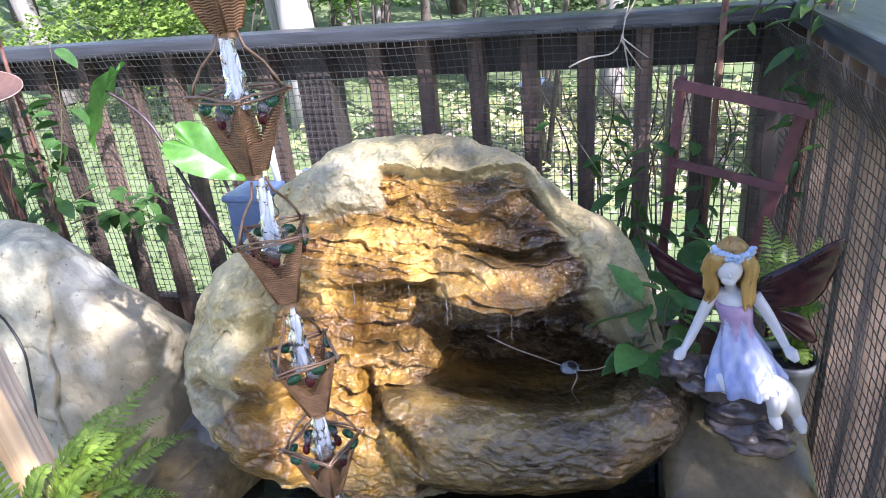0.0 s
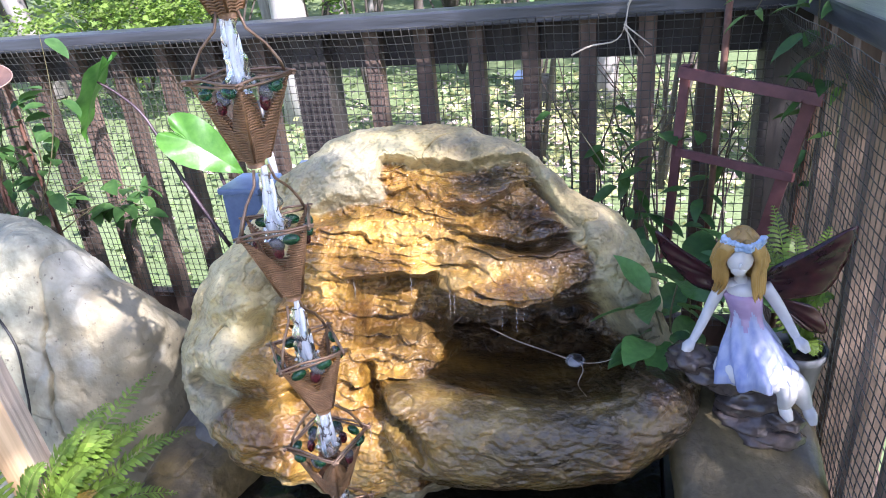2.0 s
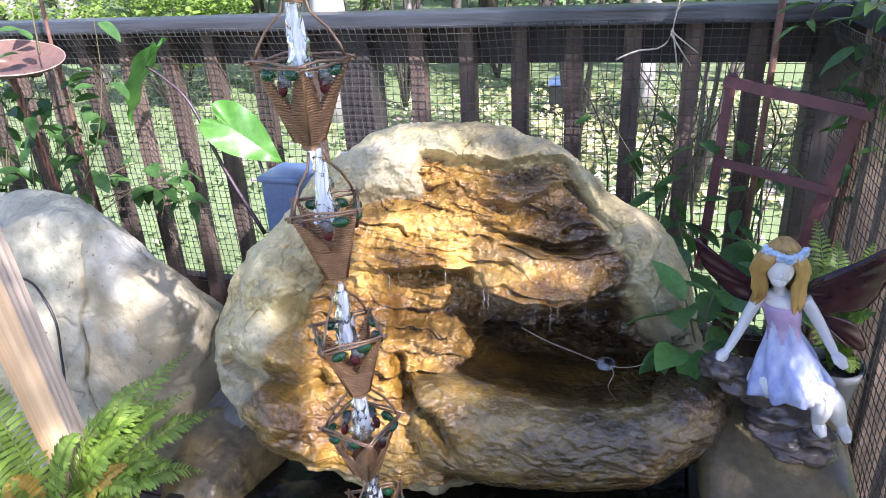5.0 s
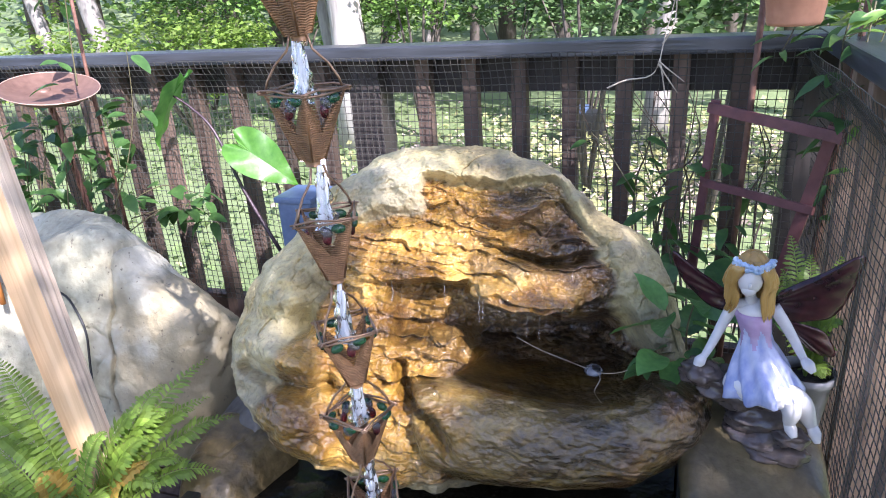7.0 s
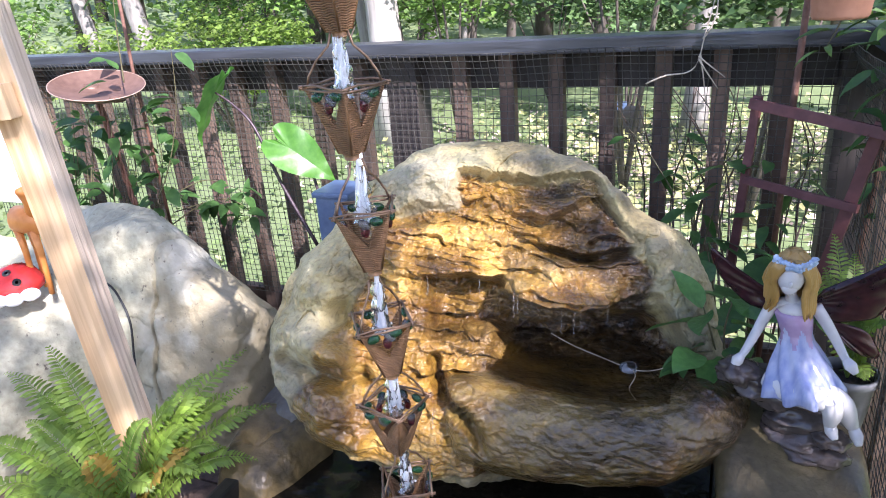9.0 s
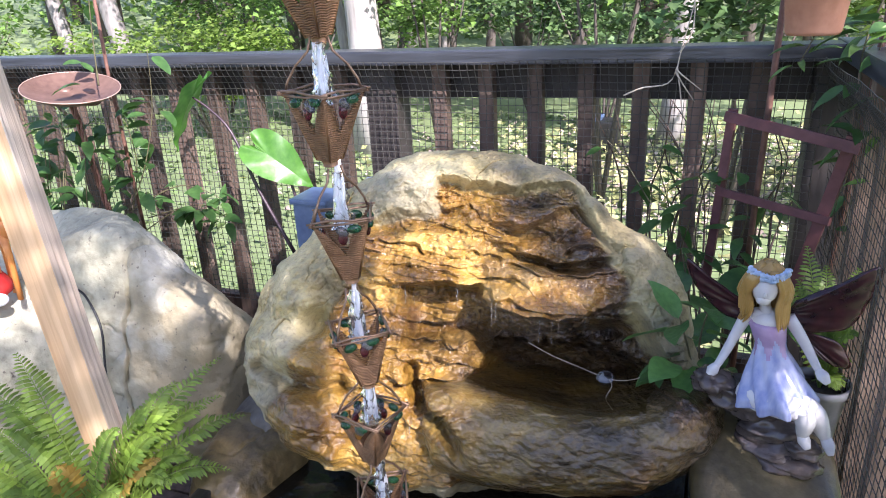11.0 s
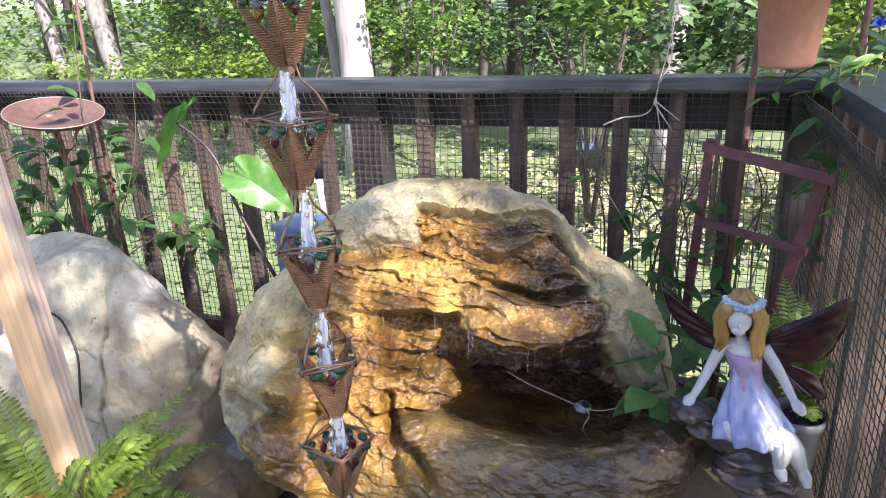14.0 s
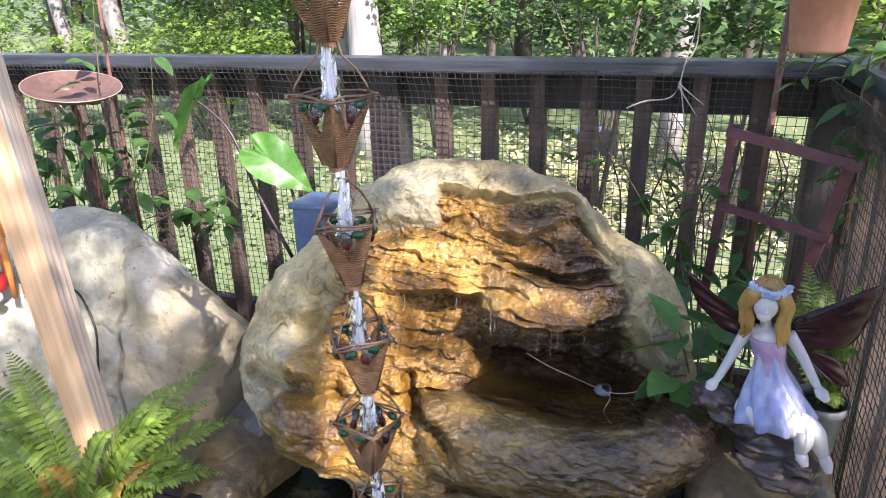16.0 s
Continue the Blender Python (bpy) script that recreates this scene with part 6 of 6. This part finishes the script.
def leaf_cloud(name, centres, size, mat, parent=None, label="", seed=0, flat=0.5):
    """Many small lobed leaves, one at each centre, each turned its own way."""
    rng = np.random.default_rng(seed)
    c = np.asarray(centres, float)
    n = len(c)
    s = size * rng.uniform(0.6, 1.3, n)
    az = rng.uniform(0, 2 * np.pi, n)
    x = np.stack([np.cos(az), np.sin(az), rng.uniform(-0.7, 0.3, n)], 1)
    x /= np.linalg.norm(x, axis=1)[:, None]
    up = np.stack([rng.normal(0, flat, n), rng.normal(-0.25, flat, n), np.ones(n)], 1)
    y = np.cross(up, x)
    y /= np.linalg.norm(y, axis=1)[:, None]
    z = np.cross(x, y)
    v = c[:, None, :] + s[:, None, None] * (LEAF_SHAPE[None, :, 0, None] * x[:, None, :] + LEAF_SHAPE[None, :, 1, None] * y[:, None, :] + LEAF_SHAPE[None, :, 2, None] * z[:, None, :])
    me = bpy.data.meshes.new(name)
    me.vertices.add(n * 6)
    me.vertices.foreach_set("co", v.reshape(-1))
    idx = (np.arange(n)[:, None] * 6 + np.array([0, 1, 2, 3, 0, 3, 4, 5])[None, :]).reshape(-1)
    me.loops.add(n * 8)
    me.loops.foreach_set("vertex_index", idx)
    me.polygons.add(n * 2)
    me.polygons.foreach_set("loop_start", np.arange(n * 2) * 4)
    me.polygons.foreach_set("loop_total", np.full(n * 2, 4))
    me.materials.append(mat)
    me.update(calc_edges=True)
    ob = new(name, me)
    if parent is not None:
        ob.parent = parent
    tagged(ob, label, kind="stuff")
    return ob


def clumps(rng, centre, radius, n_clump, per, spread):
    """Leaf places gathered in clumps inside an uneven ball."""
    out = []
    for _ in range(n_clump):
        d = rng.normal(0, 1, 3)
        d /= np.linalg.norm(d)
        c = np.asarray(centre) + d * np.asarray(radius) * rng.uniform(0.35, 1.0)
        out.append(c + rng.normal(0, 1, (per, 3)) * spread * np.array([1, 1, 0.55]))
    return np.concatenate(out)


def tree(x, y, r, height, lean, seed, mat, label, crown_z, crown_r, n_clump, leaf_mat, leaf_size=0.085, base=-0.62):
    rng = np.random.default_rng(seed)
    ob = thing("tree", label, "tree", "trees behind the lawn", at=(x, y, base))
    trunk = [(lean[0] * f + 0.05 * math.sin(f * 7 + seed), lean[1] * f, height * f) for f in [i / 10 for i in range(11)]]
    mesh_part("trunk", *tube(trunk, [r * (1.25 if i == 0 else 1 - 0.06 * i) for i in range(11)], 14), mat, ob)
    leaves = []
    for k in range(7):
        f = rng.uniform(0.35, 0.95)
        p = Vector(curve_at(trunk, f))
        a = rng.uniform(0, 6.28)
        d = Vector((math.cos(a), math.sin(a), rng.uniform(0.0, 0.7)))
        q = p + d * crown_r * rng.uniform(0.6, 1.0)
        mesh_part("limb", *tube([p, p.lerp(q, 0.5) + Vector((0, 0, -0.08)), q], [r * 0.32, r * 0.2, r * 0.06], 7), mat, ob)
        leaves.append(clumps(rng, q, (crown_r * 0.6,) * 3, max(2, n_clump // 7), 26, 0.16))
    leaves.append(clumps(rng, (lean[0] * 0.6, 0, crown_z - base), (crown_r, crown_r, crown_r * 0.8), n_clump, 26, 0.18))
    leaf_cloud("crown", np.concatenate(leaves), leaf_size, leaf_mat, ob, "", seed)
    return ob


def bush(name, centre, radius, n_clump, leaf_mat, size, seed, label, per=30, spread=0.1):
    rng = np.random.default_rng(seed)
    c = Vector(centre)
    ob = thing(name, label, "shrub", at=(c.x, c.y, -0.62))
    ends = []
    for k in range(6):
        a = rng.uniform(0, 6.28)
        q = Vector((math.cos(a) * radius[0] * 0.7, math.sin(a) * radius[1] * 0.7, c.z + 0.62 + radius[2] * rng.uniform(-0.3, 0.6)))
        mesh_part("branch", *tube([(0, 0, 0), q * 0.5 + Vector((0, 0, 0.1)), q], [0.022, 0.014, 0.004], 6), M_BARKDARK, ob)
    leaf_cloud("foliage", clumps(rng, (0, 0, c.z + 0.62), radius, n_clump, per, spread), size, leaf_mat, ob, "", seed)
    return ob


tree(-3.26, 5.2, 0.20, 7.5, (-0.15, 0.1), 1, M_TRUNKPALE, "pale grey-white tree trunk standing behind the railing", 4.2, 1.6, 60, M_WOODS)
tree(-3.62, 5.6, 0.075, 7.0, (-0.5, 0.1), 2, M_TRUNK, "slim grey tree beside the pale trunk", 4.0, 1.3, 45, M_WOODS)
tree(-8.2, 7.0, 0.16, 8.0, (-1.6, 0.2), 3, M_TRUNK, "leaning pale grey tree at the wood's edge", 3.6, 1.7, 60, M_WOODS)
tree(-10.4, 8.0, 0.13, 8.0, (-1.9, 0.2), 4, M_TRUNK, "dark leaning tree at the wood's edge", 3.8, 1.8, 60, M_WOODSLIT)
tree(-0.02, 6.0, 0.12, 7.0, (0.15, 0.1), 5, M_TRUNKPALE, "white-barked tree behind the railing corner", 3.6, 1.6, 60, M_WOODS)
tree(-4.35, 9.0, 0.09, 8.0, (0.1, 0.2), 6, M_TRUNK, "brown tree trunk deep in the woods", 3.6, 1.7, 55, M_WOODS)
tree(-4.05, 9.6, 0.05, 7.0, (0.2, 0.2), 7, M_TRUNK, "thin sapling deep in the woods", 3.3, 1.4, 45, M_WOODSLIT)
tree(2.75, 6.0, 0.15, 7.5, (0.3, 0.1), 8, M_TRUNKPALE, "grey tree beyond the side railing", 3.8, 1.7, 60, M_WOODS)
random.seed(77)
for k in range(20):
    x, y = -15 + k * 1.15 + random.uniform(-0.5, 0.5), random.uniform(9.5, 15)
    tree(x, y, random.uniform(0.06, 0.16), random.uniform(7, 10), (random.uniform(-0.8, 0.8), 0.2), 100 + k, M_BARKDARK, "tall leafy tree standing in the woods", random.uniform(2.2, 4.4), random.uniform(1.5, 2.2), 50, (M_WOODS, M_WOODSLIT, M_WOODSSHADED)[k % 3], 0.12, -0.62 + 3.5 * sm(9, 40, y) - 0.05)
for k, (c, r, n, mat, size, label) in enumerate((
        ((-5.7, 5.5, 0.45), (1.4, 0.8, 0.55), 120, M_WOODSLIT, 0.075, "bright green maple shrub at the lawn's edge"),
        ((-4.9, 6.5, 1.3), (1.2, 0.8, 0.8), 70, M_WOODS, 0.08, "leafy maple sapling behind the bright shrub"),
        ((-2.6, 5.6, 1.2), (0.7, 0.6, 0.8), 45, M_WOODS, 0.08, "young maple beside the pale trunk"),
        ((-2.0, 7.6, 0.8), (1.2, 0.8, 0.5), 50, M_WOODSSHADED, 0.09, "dark feathery shrub in the shade"),
        ((-0.8, 6.2, 0.8), (0.9, 0.7, 0.5), 55, M_WOODSSHADED, 0.07, "feathery green shrub behind the railing"),
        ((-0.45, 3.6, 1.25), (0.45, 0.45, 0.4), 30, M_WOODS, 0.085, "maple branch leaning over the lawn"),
        ((0.42, 3.0, 1.0), (0.5, 0.4, 0.5), 36, M_WOODSSHADED, 0.075, "dark green shrub near the railing corner"),
        ((-8.6, 6.0, 0.2), (1.5, 0.8, 0.55), 70, M_WOODSLIT, 0.085, "yellow-green shrub at the lawn's edge"),
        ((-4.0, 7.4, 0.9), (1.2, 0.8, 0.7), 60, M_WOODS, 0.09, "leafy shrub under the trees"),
        # these two get brighter leaf colours in place of sunlight
        ((1.6, 4.2, 1.0), (0.8, 0.6, 0.8), 60, M_WOODSLIT, 0.085, "green shrub beyond the side railing"),
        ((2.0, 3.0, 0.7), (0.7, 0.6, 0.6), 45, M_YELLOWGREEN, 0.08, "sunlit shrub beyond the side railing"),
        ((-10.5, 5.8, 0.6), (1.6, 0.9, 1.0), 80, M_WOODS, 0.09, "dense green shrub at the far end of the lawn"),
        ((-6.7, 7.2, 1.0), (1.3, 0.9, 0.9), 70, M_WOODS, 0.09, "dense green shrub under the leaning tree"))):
    bush("shrub", c, r, n, mat, size, 300 + k, label)

rng = np.random.default_rng(9)
pts = np.stack([rng.uniform(-34, 26, 15000), rng.uniform(16, 26, 15000), rng.uniform(-0.5, 9.0, 15000) ** 1.0], 1)
tagged(leaf_cloud("far_woods", pts, 0.42, M_WOODS, None, "dense dark green woods closing the view behind the trees", 9), category="woods")
far = thing("far_trunks", "dark trunks deep inside the woods", "woods", kind="stuff")
mesh_part("trunks", *join([tube([(x, y, -0.6), (x + 0.3 * math.sin(x), y, 5), (x, y, 11)], [0.22, 0.18, 0.12], 7) for x, y in zip(rng.uniform(-30, 22, 60), rng.uniform(14, 22, 60))]), M_BARKDARK, far)

# leaf litter and low yellow-green growth on the lawn
n = 5200
lx = rng.normal(0.1, 1.5, n)
ly = 4.4 + rng.normal(0, 1.1, n)
lit = np.stack([lx, np.clip(ly, 1.2, 8.5), -0.57 + rng.uniform(0, 0.05, n)], 1)
tagged(leaf_cloud("leaf_litter", lit[:2600], 0.06, M_LITTER, None, "pale pink and tan fallen leaves on the lawn", 12, 0.25), category="leaves")
tagged(leaf_cloud("ground_cover", lit[2600:] + np.array([0, 0.1, 0.06]), 0.075, M_YELLOWGREEN, None, "low yellow-green ground cover plants on the lawn", 13, 0.5), category="ground cover")
gx = np.stack([rng.uniform(-9, 5, 9000), rng.uniform(0.3, 7.5, 9000), np.full(9000, -0.575)], 1)
tagged(leaf_cloud("grass", gx, 0.07, M_GRASSBLADE, None, "short lawn grass tufts", 14, 1.2), category="grass")
yard = thing("yard_box", "small dark box with a blue top on the lawn", "garden box", at=(-0.75, 5.6, -0.6))
part("box_body", box_bm((-0.2, -0.15, 0.0), (0.2, 0.15, 0.32), 0.02), M_BLACK, yard)
part("lid", box_bm((-0.21, -0.16, 0.321), (0.02, 0.16, 0.36), 0.01), M_BLUE, yard)

# ---- added shade tree, out of view beside the deck ----
shade = thing("shade_tree", "unseen leafy tree added to shade the deck from the side", "tree", at=(3.4, -4.2, -0.62))
mesh_part("trunk", *tube([(0, 0, 0), (0.1, 0, 2.5), (-0.1, 0.1, 5.5)], [0.2, 0.16, 0.08], 12), M_TRUNK, shade)
for tip in ((0.6, 0.8, 4.98), (-0.95, 0.70, 4.98), (-0.6, 1.25, 4.98), (0.3, 1.5, 4.98), (0.35, 0.9, 4.98)):
    tip = Vector(tip)
    root = Vector((0.04, 0.04, 3.9))
    bend = root.lerp(tip, 0.5) + Vector((0, 0, 0.10))
    mesh_part("limb", *tube([root, bend, tip], [0.05, 0.03, 0.012], 8), M_TRUNK, shade)
# openings in the leaves, set to drop the sun patches: centre, radii, turn
GAPS = (
    (-0.21, 1.15, 0.20, 0.135, -10), (-0.07, 0.85, 0.19, 0.27, 15), (0.09, 1.045, 0.11, 0.05, 0), (-0.33, 1.33, 0.12, 0.10, 0), (-0.965, 1.0, 0.135, 0.05, -38),
    (-0.69, 1.01, 0.10, 0.085, 0), (-0.59, 0.985, 0.13, 0.045, 0), (-0.89, 0.83, 0.085, 0.05, 40), (-1.13, 0.86, 0.14, 0.11, 0), (0.59, 0.886, 0.05, 0.05, 0),
    (0.51, 0.745, 0.055, 0.06, 0), (0.43, 0.70, 0.06, 0.045, 0), (0.13, 1.276, 0.09, 0.065, 0), (-0.47, 0.60, 0.10, 0.075, 20), (-0.05, 1.75, 0.07, 0.12, 0), (0.20, 1.62, 0.08, 0.08, 0),
)


def in_gap(x, y):
    for cx, cy, a, b, turn in GAPS:
        c, s_ = math.cos(radians(turn)), math.sin(radians(turn))
        p, q = (x - cx) * c + (y - cy) * s_, (y - cy) * c - (x - cx) * s_
        if (p / a) ** 2 + (q / b) ** 2 < 1:
            return True
    return False


rg2 = np.random.default_rng(21)
spray = []
for i in range(84):
    for j in range(58):
        x, y = -1.35 + 0.028 * i + rg2.uniform(-0.014, 0.014), 0.36 + 0.028 * j + rg2.uniform(-0.014, 0.014)
        if (in_gap(x, y) and rg2.random() < 0.9) or (y > 1.42 and x < -0.42) or (y < 0.55 and rg2.random() < 0.5):
            continue
        spray.append(np.array((x, y, 5.07)) + rg2.normal(0, 1, (3, 3)) * np.array((0.012, 0.012, 0.03)))
leaf_cloud("crown", np.concatenate(spray), 0.045, M_WOODS, shade, "", 21)
